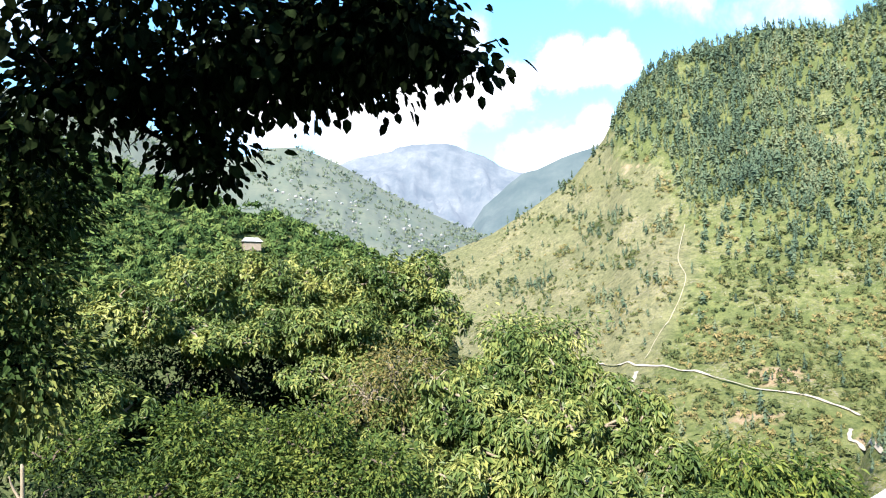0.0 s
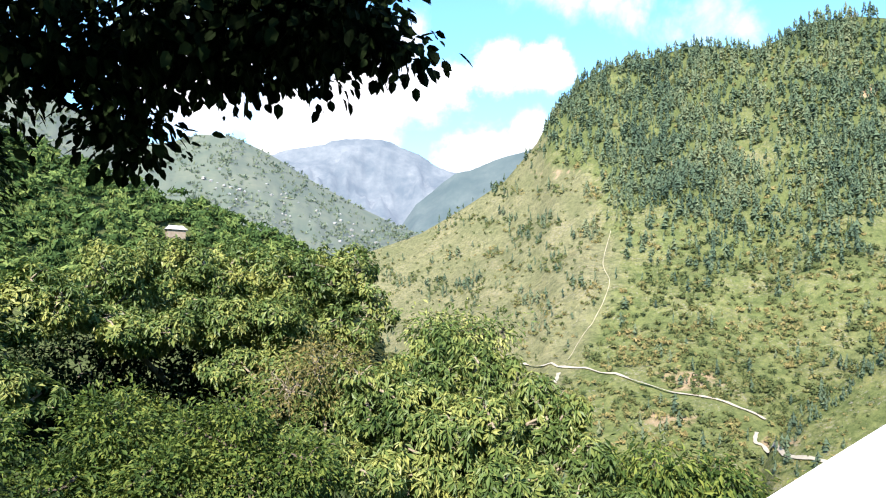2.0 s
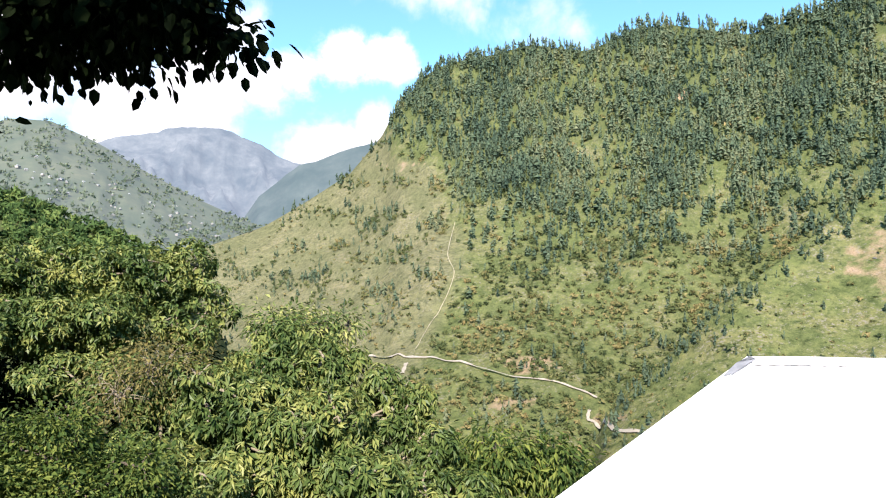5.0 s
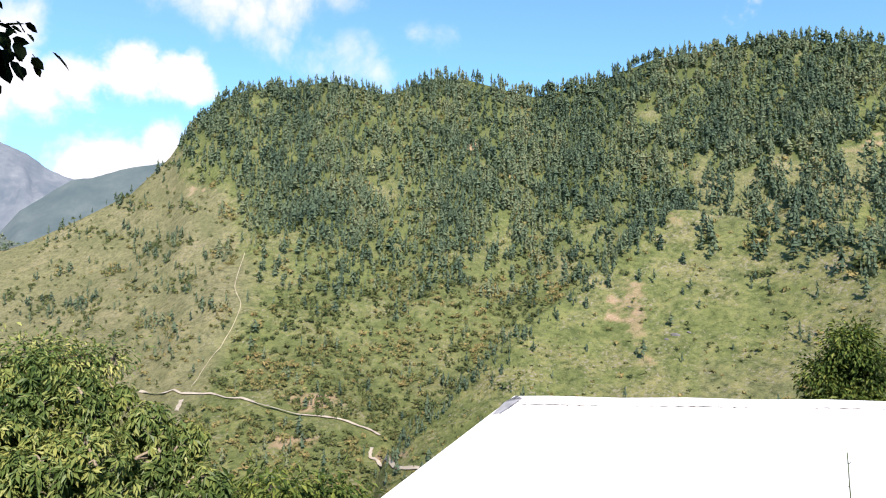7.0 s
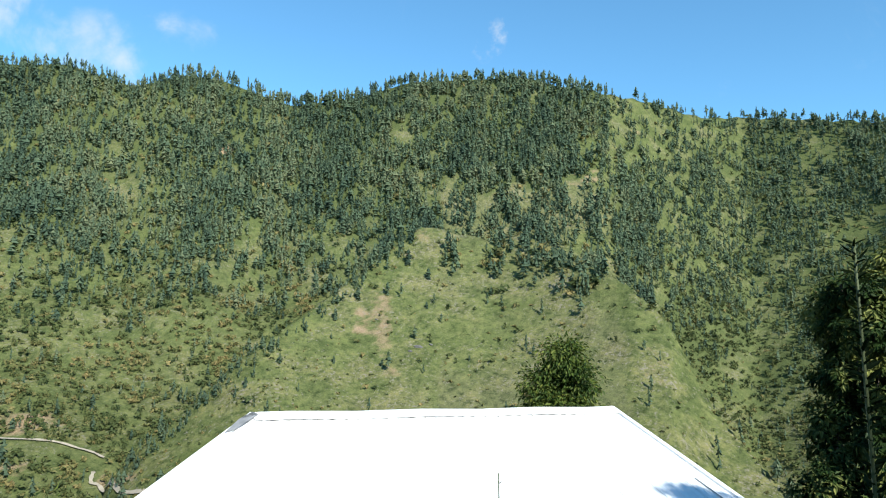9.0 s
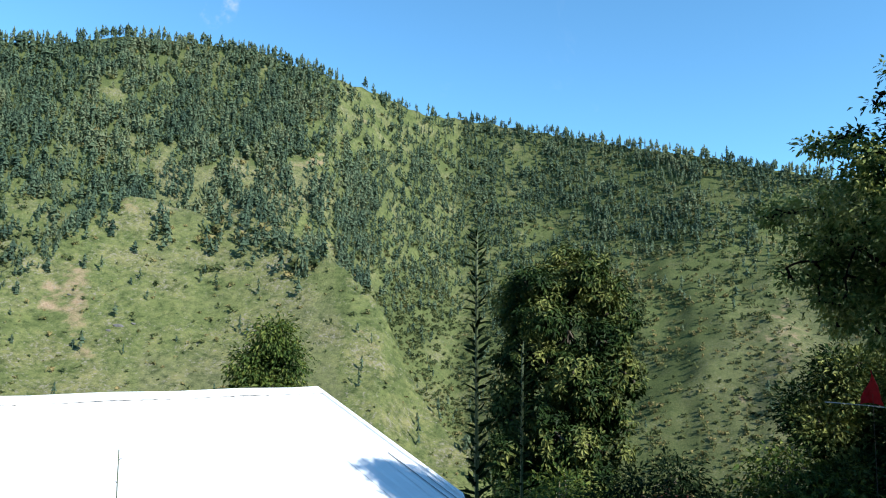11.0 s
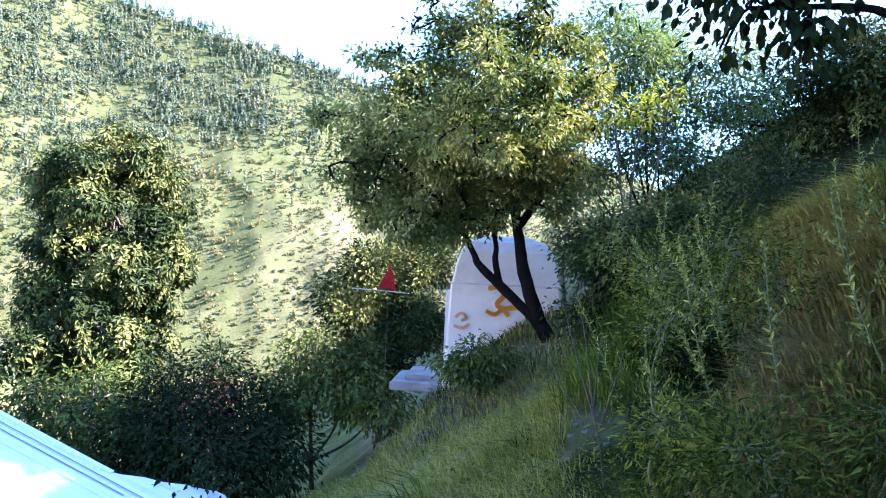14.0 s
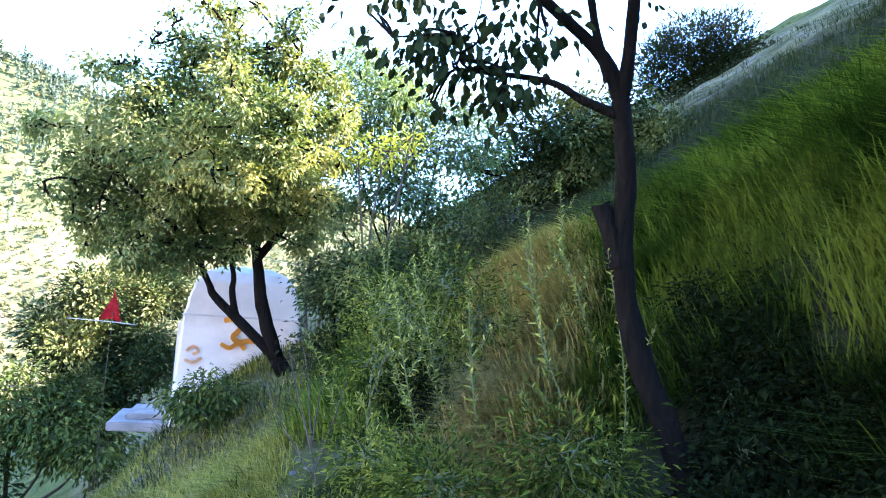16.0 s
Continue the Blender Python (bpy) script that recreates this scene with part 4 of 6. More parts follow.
def on_land(az, r, sink=0.05):
    p = STAND + bearing(az) * r
    return Vector((p.x, p.y, land_xy(p.x, p.y) - sink))


def shrub(name, label, az, r, lobes, clusters, per, length, ratio, leaf, bark, seed, **kw):
    """A many-stemmed bush whose lobes are given as (bearing, elevation, distance, radii)."""
    places = [(ray(a, e, d), rad) for a, e, d, rad in lobes]
    foot = on_land(az, r)
    first = Vector(places[0][0])
    mid = foot.lerp(first, 0.55) + Vector((0.1, 0.05, 0))
    limbs = [([foot.lerp(mid, 0.4), foot.lerp(Vector(p), 0.6), Vector(p)], kw.get("stem", 0.05) * 0.7, 0.015) for p, _ in places[1:]]
    stem = kw.pop("stem", 0.05)
    return tree(name, label, kw.pop("category", "shrub"), [foot, mid, first], stem, limbs, places, clusters, per, length, ratio, leaf, bark, seed, **kw)


# ---- house below with the white tin roof ----
RL, RU = Vector((9.28, 10.68, -0.97)), Vector((0.861, -0.509, 0.0)).normalized()
RN = Vector((RU.y, -RU.x, 0))
if RN.dot(RL) > 0:
    RN = -RN
SLOPE = radians(20)
RV = RN * math.cos(SLOPE) - Vector((0, 0, math.sin(SLOPE)))
RW = RU.cross(RV)
if RW.z < 0:
    RW = -RW


def roof_at(u, v, h=0.0):
    return RL + RU * u + RV * v + RW * h


def roof_sheet(u0, u1, top, bottom, lift):
    """One corrugated sheet with its thickness, from the ridge or hip down to the eave."""
    bm = bmesh.new()
    n = 12
    rows = []
    for i in range(n + 1):
        u = u0 + (u1 - u0) * i / n
        wave = 0.012 * math.sin(2 * math.pi * i / 4) + lift
        rows.append([bm.verts.new(roof_at(u, top(u) + (bottom - top(u)) * k / 3, wave) - RL) for k in range(4)])
    for a, b in zip(rows, rows[1:]):
        for k in range(3):
            bm.faces.new((a[k], a[k + 1], b[k + 1], b[k]))
    ext = bmesh.ops.extrude_face_region(bm, geom=bm.faces[:])
    bmesh.ops.translate(bm, vec=-RW * 0.006, verts=[x for x in ext["geom"] if isinstance(x, bmesh.types.BMVert)])
    bmesh.ops.recalc_face_normals(bm, faces=bm.faces[:])
    return bm


def box_mesh(size, bevel=0.01, top=1.0):
    bm = bmesh.new()
    bmesh.ops.create_cube(bm, size=1)
    for v in bm.verts:
        k = top if v.co.z > 0 else 1.0
        v.co = Vector((v.co.x * size[0] * k, v.co.y * size[1] * k, (v.co.z + 0.5) * size[2]))
    if bevel:
        bmesh.ops.bevel(bm, geom=bm.edges[:], offset=bevel, segments=2, affect="EDGES")
    return bm


house = thing("house", RL, "low hillside house with a white painted tin roof", "house")
roof = part("roof", roof_sheet(-0.02, 7.92, lambda u: 0.0, 0.35, 0.03), WHITE_TIN, house, "white ridge capping")
u = -6.3
while u < 7.9:
    bm = roof_sheet(u, min(u + 0.86, 7.92), lambda w: max(0.02, -w / 0.69), 9.1, 0.0 if round(u * 10) % 2 else 0.004)
    part("sheet", bm, WHITE_TIN, roof)
    u += 0.80
part("sheet", roof_sheet(7.75, 8.9, lambda w: 7.6 + max(0, w - 7.9) * 1.4, 9.6, 0.012), WHITE_TIN, roof)
# barge boards along the two sloping edges
for ua, va, ub, vb in ((7.93, 0.0, 7.93, 7.7), (-0.02, 0.03, -6.15, 8.95)):
    bm = bmesh.new()
    a, b = roof_at(ua, va, 0.035) - RL, roof_at(ub, vb, 0.035) - RL
    d = (b - a).normalized()
    s = d.cross(RW) * 0.05
    corners = [a - s, a + s, b + s, b - s]
    top = [bm.verts.new(c) for c in corners]
    low = [bm.verts.new(c - RW * 0.16) for c in corners]
    bm.faces.new(top)
    bm.faces.new(low[::-1])
    for i in range(4):
        bm.faces.new((top[i], low[i], low[(i + 1) % 4], top[(i + 1) % 4]))
    bmesh.ops.recalc_face_normals(bm, faces=bm.faces[:])
    part("barge_board", bm, WHITE_TIN, roof)
# seams beside the verge, flashing at the hip's top
for su, v0, v1 in ((7.55, 3.2, 8.2), (7.72, 4.2, 8.6)):
    bm = bmesh.new()
    a, b = roof_at(su, v0, 0.022) - RL, roof_at(su, v1, 0.022) - RL
    for k in (a, b):
        for h in (-0.012, 0.012):
            bm.verts.new(k + RU * h)
    bm.verts.ensure_lookup_table()
    bm.faces.new([bm.verts[i] for i in (0, 1, 3, 2)])
    bmesh.ops.solidify(bm, geom=bm.faces[:], thickness=0.012)
    part("seam", bm, GREY_TIN, roof, "dark seam along the verge")
bm = bmesh.new()
rim = [roof_at(*q) - RL for q in ((-0.02, 0.02, 0.05), (0.07, 0.14, 0.05), (-0.42, 0.78, 0.06), (-0.60, 0.86, 0.05), (-0.30, 0.36, 0.07))]
bm.faces.new([bm.verts.new(q) for q in rim])
bmesh.ops.solidify(bm, geom=bm.faces[:], thickness=0.01)
part("flashing", bm, GREY_TIN, roof, "bent grey flashing at the top of the hip")
# back slope and walls below
bm = bmesh.new()
back = -RN * math.cos(SLOPE) - Vector((0, 0, math.sin(SLOPE)))
q = [bm.verts.new(p - RL - Vector((0, 0, 0.02))) for p in (roof_at(0, 0), roof_at(7.9, 0), roof_at(7.9, 0) + back * 4 - Vector((0, 0, 1.2)), roof_at(0.6, 0) + back * 4 - Vector((0, 0, 1.2)))]
bm.faces.new(q)
bmesh.ops.solidify(bm, geom=bm.faces[:], thickness=0.02)
part("back_slope", bm, WHITE_TIN, house)
bm = bmesh.new()
foot = [(-4.6, 7.6), (7.2, 7.6), (7.2, -3.0), (0.8, -3.0)]
lows, highs = [], []
for fu, fv in foot:
    p = RL + RU * fu + RN * fv
    drop = 0.36 * abs(fv) + 0.35
    highs.append(bm.verts.new(Vector((p.x, p.y, RL.z - drop)) - RL))
    lows.append(bm.verts.new(Vector((p.x, p.y, min(land_xy(p.x, p.y), RL.z - drop - 0.5) - 0.3)) - RL))
for i in range(4):
    bm.faces.new((highs[i], lows[i], lows[(i + 1) % 4], highs[(i + 1) % 4]))
bm.faces.new(highs)
bmesh.ops.recalc_face_normals(bm, faces=bm.faces[:])
part("wall", bm, WALL, house, "plastered house wall")

# ---- trees below the path, towards the valley ----
def lobe(az, el, d, *rad):
    return (ray(az, el, d), rad)


def wide(az, el, d, w, h):
    """A lobe of a far crown, its half width and half height in degrees of sight."""
    return (ray(az, el, d), (d * math.tan(radians(w)), d * math.tan(radians(w)), d * math.tan(radians(h))))


def sight(lobes, d):
    return [(a, e, d * k, (d * k * math.tan(radians(w)), d * k * math.tan(radians(w)), d * k * math.tan(radians(h)))) for a, e, k, w, h in lobes]


foot = on_land(-8, 37)
tree("broadleaf_tree", "large sunlit tree with drooping yellow-green leaves", "tree",
     [foot, foot + Vector((0.4, -0.3, 7)), foot + Vector((0.2, -0.5, 13)), ray(-8, -10, 37)], 0.55,
     [([ray(-8, -11, 37), ray(-7, -4, 37), ray(-4, 2, 36.5)], 0.3, 0.08), ([ray(-8, -10.5, 37), ray(-10, -4, 37), ray(-11, 1.5, 36.5)], 0.3, 0.08),
      ([ray(-8, -12, 37), ray(-13, -7, 36.5), ray(-18, -2, 36)], 0.28, 0.08), ([ray(-8, -10.5, 37), ray(-4, -6, 36), ray(-1.5, -2, 35)], 0.2, 0.06)],
     [wide(-3.8, 2.8, 36, 3.4, 3.4), wide(-8.8, 2.6, 37, 3.6, 3.4), wide(-14.2, 1.8, 37, 3.4, 3.4), wide(-19.6, 0.9, 36, 3.6, 3.4), wide(-0.6, -0.6, 35, 2.7, 3.2), wide(-6.0, -1.6, 34.5, 3.6, 2.6),
      wide(-11.5, -1.2, 34.5, 3.6, 2.2), wide(-17, -1.6, 34, 3.8, 2.2), wide(-24.2, -0.6, 33, 3.8, 3.6), wide(-29, -3.4, 32, 4, 4.4), wide(-8.6, -4.6, 33, 3.4, 2.0), wide(-25, -6.4, 32, 3.6, 2.4), wide(-4, -6.0, 32, 3.6, 2.8)],
     5200, 10, 0.34, 0.42, LEAF_BIG, BARK_PALE, 101, 0.22, 0.55, twigs=130, thin=0.03, hollow=0.72, clump=(9, 0.40), whorl=True)
foot = on_land(9, 27.5)
tree("broadleaf_tree", "sunlit tree with long drooping green leaves beside the roof", "tree",
     [foot, foot + Vector((0.3, -0.2, 5)), ray(9, -17, 27.5)], 0.45,
     [([ray(9, -17.5, 27.5), ray(6, -10, 27), ray(5, -6, 26.8)], 0.25, 0.07), ([ray(9, -17, 27.5), ray(11, -10, 27.3), ray(12.5, -6, 27)], 0.25, 0.06), ([ray(9, -18, 27.5), ray(2, -12, 26), ray(1, -9, 25.5)], 0.2, 0.06)],
     [wide(4.6, -4.4, 27, 4.0, 2.9), wide(9.6, -4.6, 27.4, 3.2, 2.7), wide(0.2, -7.4, 25.8, 4.4, 3.6), wide(7.5, -8.6, 25.4, 5.2, 3.8), wide(13.2, -7.6, 26.4, 3.0, 3.2), wide(15.0, -8.4, 26.6, 2.6, 2.6), wide(17.4, -11.2, 26, 2.4, 2.4),
      wide(2.5, -12.6, 24.6, 6, 4.0), wide(11.5, -13.0, 24.6, 5.5, 4.0), wide(-4.5, -12.4, 24.6, 4.2, 4.0), wide(18.5, -14.5, 25, 3.5, 3.2), wide(6, -17, 24, 9, 3.5)],
     4300, 11, 0.37, 0.36, LEAF_BIG, BARK_PALE, 102, 0.24, 0.85, twigs=130, thin=0.028, hollow=0.72, clump=(9, 0.40), whorl=True)
# added near-black leaves that stand for the shade beneath the crowns
shrub("shrub", "near-black leaf filler standing for the shade under the tall tree", -14, 38,
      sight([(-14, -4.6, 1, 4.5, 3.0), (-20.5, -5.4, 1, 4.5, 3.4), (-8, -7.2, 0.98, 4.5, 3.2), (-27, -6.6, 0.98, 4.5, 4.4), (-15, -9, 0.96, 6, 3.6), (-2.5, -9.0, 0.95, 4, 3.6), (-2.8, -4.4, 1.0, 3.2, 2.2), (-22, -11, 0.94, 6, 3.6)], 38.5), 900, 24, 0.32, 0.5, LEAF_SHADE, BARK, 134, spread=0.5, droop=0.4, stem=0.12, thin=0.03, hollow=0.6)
shrub("sapling", "thin sapling with sparse yellow-green leaves", 9.8, 31,
      sight([(8.8, -1.7, 1.0, 2.0, 1.3), (5.6, -1.5, 1.0, 2.2, 1.3), (10.6, -1.3, 1.0, 0.6, 0.8)], 30.5), 190, 14, 0.22, 0.42, LEAF_TREE, BARK, 103, spread=0.4, twigs=40, stem=0.1, thin=0.025, category="tree")
shrub("dry_shrub", "shrub with thin russet and brown leaves", -3.0, 28, sight([(-3.0, -4.6, 1.0, 3.4, 2.2), (-5.8, -6.2, 0.98, 2.4, 2.0)], 26.5), 120, 22, 0.16, 0.42, LEAF_RUSSET, BARK_PALE, 104, spread=0.4, stem=0.08, thin=0.02)
shrub("broadleaf_tree", "dense dark green small-leaved tree below the path", -13, 21,
      sight([(-9.5, -9.4, 1.0, 4.6, 3.4), (-17.0, -9.2, 1.02, 4.6, 3.4), (-5.2, -12.4, 0.96, 3.6, 3.2), (-13, -13.6, 0.95, 6, 3.5), (-22, -12.5, 0.98, 4, 3.4), (-26.5, -8.6, 1.0, 3.4, 3.0), (-12, -18, 0.9, 7, 3), (-20, -17, 0.92, 5, 3)], 20.5), 1600, 30, 0.135, 0.5, LEAF_SMALL, BARK, 105, spread=0.24, droop=0.3, category="tree", stem=0.15, thin=0.02, clump=(9, 0.38), hollow=0.68)
# corner growth takes the darkened leaf colour to imitate shade
shrub("shrub", "undergrowth below the path, darkened for shade", -29, 17,
      sight([(-28.5, -12.5, 1.0, 4, 3), (-25.5, -16.5, 0.96, 4.5, 3.4), (-31, -17, 0.95, 4, 4), (-28, -21, 0.9, 6, 3)], 17), 260, 22, 0.15, 0.5, LEAF_SHADE, BARK, 133, spread=0.3, droop=0.3, stem=0.05, thin=0.012)
snag = thing("dead_tree", ray(-29.3, -14.5, 15.4), "pale broken dead trunk among the bushes", "tree")
wood = Tubes()
wood.add([(0, 0, -1.2), (0.02, 0, 0.4), (-0.03, 0.02, 1.35)], 0.055, 0.03, 7, 5, 0.3)
wood.add([(0.0, 0, 0.7), (-0.18, 0.02, 0.95), (-0.24, 0, 1.15)], 0.03, 0.012, 6, 4, 0.3)
part("trunk", wood.mesh("trunk", BARK_PALE), BARK_PALE, snag)
shrub("broadleaf_tree", "dark shaded leafy tree at the slope's edge", -42, 7.2,
      sight([(-29.8, -3, 1, 3.2, 4.2), (-31.5, 3, 1.02, 4, 5), (-36, -4, 1.02, 5, 6), (-30, 9, 1.03, 3.4, 4)], 6.9), 520, 30, 0.075, 0.5, LEAF_DARK, BARK_DARK, 106, spread=0.16, droop=0.4, category="tree", stem=0.07, thin=0.008)
shrub("shrub", "leafy bush with pale sunlit leaf tips", 24, 29,
      sight([(22.0, -11.2, 1, 2.6, 2.0), (25.8, -12.0, 1.02, 2.6, 1.8), (20.0, -13.5, 0.98, 3, 2.5), (29.0, -13.6, 1.02, 2.6, 1.8)], 28.5), 230, 26, 0.3, 0.34, LEAF_SMALL, BARK, 107, spread=0.4, droop=0.9, stem=0.1, thin=0.02)

# dark tree over the path
LOW_BOUGHS = [lobe(-29, 19.0, 6.2, 1.0, 0.9, 0.62), lobe(-21, 21.4, 6.2, 0.95, 0.9, 0.40), lobe(-13, 19.8, 6.2, 0.8, 0.9, 0.46), lobe(-6.5, 20.6, 6.1, 0.6, 0.8, 0.36),
              lobe(-5.5, 24, 6.1, 0.65, 0.8, 0.4), lobe(-2.4, 23.0, 5.8, 0.34, 0.5, 0.28), lobe(0.0, 20.8, 5.6, 0.22, 0.3, 0.09), lobe(2.4, 20.0, 5.5, 0.15, 0.15, 0.05),
              lobe(-19.0, 12.8, 6.4, 0.32, 0.3, 0.24)]
# the overhead lobes here are unseen, added to shade the leaves below
SIDE_AND_SHADE_BOUGHS = [lobe(-17.2, 11.0, 6.5, 0.24, 0.2, 0.16), lobe(-31, 12, 6.6, 0.6, 0.6, 0.6), lobe(-22, 30, 6.0, 1.8, 1.5, 0.5), ((-1.6, 1.2, 5.1), (2.6, 2.0, 1.0)),
              ((-2.0, -0.8, 6.0), (2.4, 1.6, 1.0)), lobe(-21.5, 17.6, 6.3, 0.5, 0.5, 0.34), lobe(-17.0, 17.2, 6.3, 0.5, 0.5, 0.34), lobe(-25.5, 16.4, 6.4, 0.5, 0.4, 0.26),
              lobe(-28, 13.5, 6.5, 0.4, 0.4, 0.3), ((-5.2, -0.2, 5.6), (2.2, 1.8, 0.9)), ((-3.4, -1.6, 6.2), (2.2, 1.6, 0.9))]
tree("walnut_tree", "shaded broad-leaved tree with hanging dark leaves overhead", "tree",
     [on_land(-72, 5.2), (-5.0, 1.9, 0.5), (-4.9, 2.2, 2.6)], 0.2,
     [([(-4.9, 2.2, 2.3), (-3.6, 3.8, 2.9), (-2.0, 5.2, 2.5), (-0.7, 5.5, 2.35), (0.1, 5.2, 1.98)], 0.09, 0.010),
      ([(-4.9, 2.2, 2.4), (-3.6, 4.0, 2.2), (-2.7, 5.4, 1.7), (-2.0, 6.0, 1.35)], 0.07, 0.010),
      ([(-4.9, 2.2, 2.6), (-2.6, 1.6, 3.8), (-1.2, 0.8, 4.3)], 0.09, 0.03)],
     LOW_BOUGHS + SIDE_AND_SHADE_BOUGHS,
     1150, 15, 0.098, 0.70, LEAF_DEEP_SHADE, BARK_DARK, 108, 0.14, 0.75, True, 0.15, twigs=260, thin=0.006,
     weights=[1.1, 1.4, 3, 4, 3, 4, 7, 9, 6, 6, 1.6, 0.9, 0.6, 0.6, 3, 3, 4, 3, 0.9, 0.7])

STAND = Vector((0.37, -0.52, 0.0))

# ---- trees behind the roof and along the slope ----
shrub("broadleaf_tree", "round green tree behind the white roof", 62, 28.5,
      sight([(62.5, 0.4, 1, 1.1, 1.3), (60.9, -1.8, 1, 1.1, 1.4), (63.4, -1.6, 1, 1.1, 1.5), (62, -4.4, 1, 2.2, 2.4)], 28), 380, 34, 0.16, 0.45, LEAF_SMALL, BARK, 111, spread=0.26, category="tree", stem=0.16, thin=0.025)
shrub("broadleaf_tree", "tall dense dark tree with sunlit yellow-green top", 84.5, 23.5,
      sight([(83.4, 4.6, 1, 2.9, 2.6), (87.0, 5.0, 1, 2.8, 2.4), (85.2, 5.6, 1, 2.6, 2.2), (81.8, 2.2, 1, 2.5, 3.0), (87.9, 2.6, 1, 2.2, 3.0), (85.0, 1.2, 0.98, 4.0, 4.0), (81.6, -1.4, 0.99, 2.3, 3.0), (88.3, -0.8, 1, 2.2, 2.8), (84.0, -2.0, 0.97, 3.6, 3.4), (87.4, -3.0, 0.98, 3.2, 3.2), (81.0, -4.8, 0.98, 2.7, 3.0), (84.0, -6.2, 0.97, 3.6, 3.2), (87.8, -6.4, 1, 2.2, 3), (80.6, -8.2, 0.98, 2.6, 3), (85.5, -10.5, 0.98, 4.4, 3)], 23), 3700, 10, 0.23, 0.42, LEAF_DARK, BARK, 112, spread=0.17, droop=0.45, category="tree", stem=0.25, thin=0.022, clump=(7, 0.42), hollow=0.62, whorl=True)
shrub("shrub", "shaded bush with thin twigs beside the roof", 85, 16.5, sight([(83.5, -12.0, 1, 4, 2.5), (80.0, -12.4, 1, 2.6, 2.4), (86.5, -15, 0.96, 4, 3)], 16.2), 260, 28, 0.12, 0.42, LEAF_SMALL, BARK_PALE, 113, spread=0.24, thin=0.016)
blossoming = shrub("shrub", "dark bushy shrub with reddish blossoms inside", 92, 15.5,
      sight([(91.5, -10.6, 1, 3.4, 2.8), (94.5, -12.8, 0.98, 3, 3), (89.5, -14, 0.96, 4, 3), (96, -15.5, 0.94, 3.4, 2.4), (92, -17, 0.9, 5, 3)], 15.5), 480, 30, 0.12, 0.46, LEAF_SHADE, BARK, 114, spread=0.24)
me, _ = foliage("blossoms", [lobe(91.5, -11.5, 14.9, 0.8, 0.6, 0.4), lobe(93.5, -13.5, 14.6, 0.6, 0.5, 0.35)], 46, 9, 0.075, 0.7, BLOSSOM, 131, 0.10)
flowers = part("blossoms", me, BLOSSOM, blossoming, "dull reddish blossoms")
flowers.matrix_parent_inverse = Matrix.Translation(-Vector(blossoming.location))
tagged(flowers, kind="stuff")
shrub("shrub", "leafy bush between the path and the valley", 100, 15.8, sight([(99.8, -8.8, 1, 2.3, 2.2), (97.8, -11.4, 1, 2.2, 2.4), (102.5, -10.8, 0.98, 2.6, 2.2), (105, -12, 0.96, 2.4, 1.6)], 15.6), 320, 28, 0.11, 0.46, LEAF_SMALL, BARK, 115, spread=0.2)
shrub("broadleaf_tree", "small leafy tree behind the red flag", 105, 17,
      sight([(105.0, -2.2, 1, 3.0, 2.6), (102.4, -5.0, 1, 2.6, 2.6), (107.2, -5.6, 0.99, 3, 3), (104.5, -8.5, 0.97, 3, 2.4), (108.0, -1.4, 1.02, 2.4, 2.4), (108.2, -6.4, 0.93, 1.6, 2.4)], 16.6), 900, 30, 0.105, 0.46, LEAF_DARK, BARK, 116, spread=0.17, droop=0.1, category="tree", stem=0.09, clump=(7, 0.42))

# forked tree by the shrine
INNER_CROWN = [lobe(105.5, 9.5, 10.7, 0.95, 0.95, 0.81), lobe(110, 10, 10.9, 1.3, 1.3, 1.1), lobe(114.5, 11, 11.1, 1.2, 1.2, 1.02), lobe(117.6, 12.5, 10.8, 0.75, 0.75, 0.64), lobe(112.5, 15, 11, 0.95, 0.95, 0.81), lobe(107.6, 13, 10.7, 0.8, 0.8, 0.68), lobe(117, 16.2, 10.9, 0.6, 0.6, 0.51), lobe(104, 5.4, 11.1, 0.7, 0.7, 0.59), lobe(108, 4.6, 10.8, 0.8, 0.8, 0.68), lobe(113, 6, 11, 0.9, 0.9, 0.77), lobe(116.8, 7.8, 10.7, 0.72, 0.72, 0.61), lobe(118.8, 10, 10.9, 0.45, 0.45, 0.38), lobe(111.5, 17.4, 11.1, 0.42, 0.42, 0.4), lobe(115, 17.6, 10.8, 0.42, 0.42, 0.4), lobe(102.7, 8.4, 11, 0.45, 0.45, 0.38), lobe(115.2, 5.6, 10.9, 0.62, 0.6, 0.42), lobe(118.2, 6.2, 10.8, 0.5, 0.5, 0.4), lobe(111.2, 4.4, 10.7, 0.5, 0.5, 0.36), lobe(106.4, 2.4, 10.6, 0.5, 0.5, 0.36), lobe(109.0, 2.2, 10.6, 0.42, 0.42, 0.34), lobe(103.6, 4.6, 10.9, 0.45, 0.45, 0.4),
               lobe(111.0, 11.5, 9.5, 0.5, 0.5, 0.42), lobe(114.6, 13.2, 9.3, 0.5, 0.5, 0.42), lobe(113.0, 8.4, 9.5, 0.5, 0.5, 0.4), lobe(116.4, 10.0, 9.3, 0.42, 0.42, 0.36), lobe(108.4, 9.0, 9.6, 0.45, 0.45, 0.4), lobe(112.0, 15.4, 9.5, 0.4, 0.4, 0.34)]
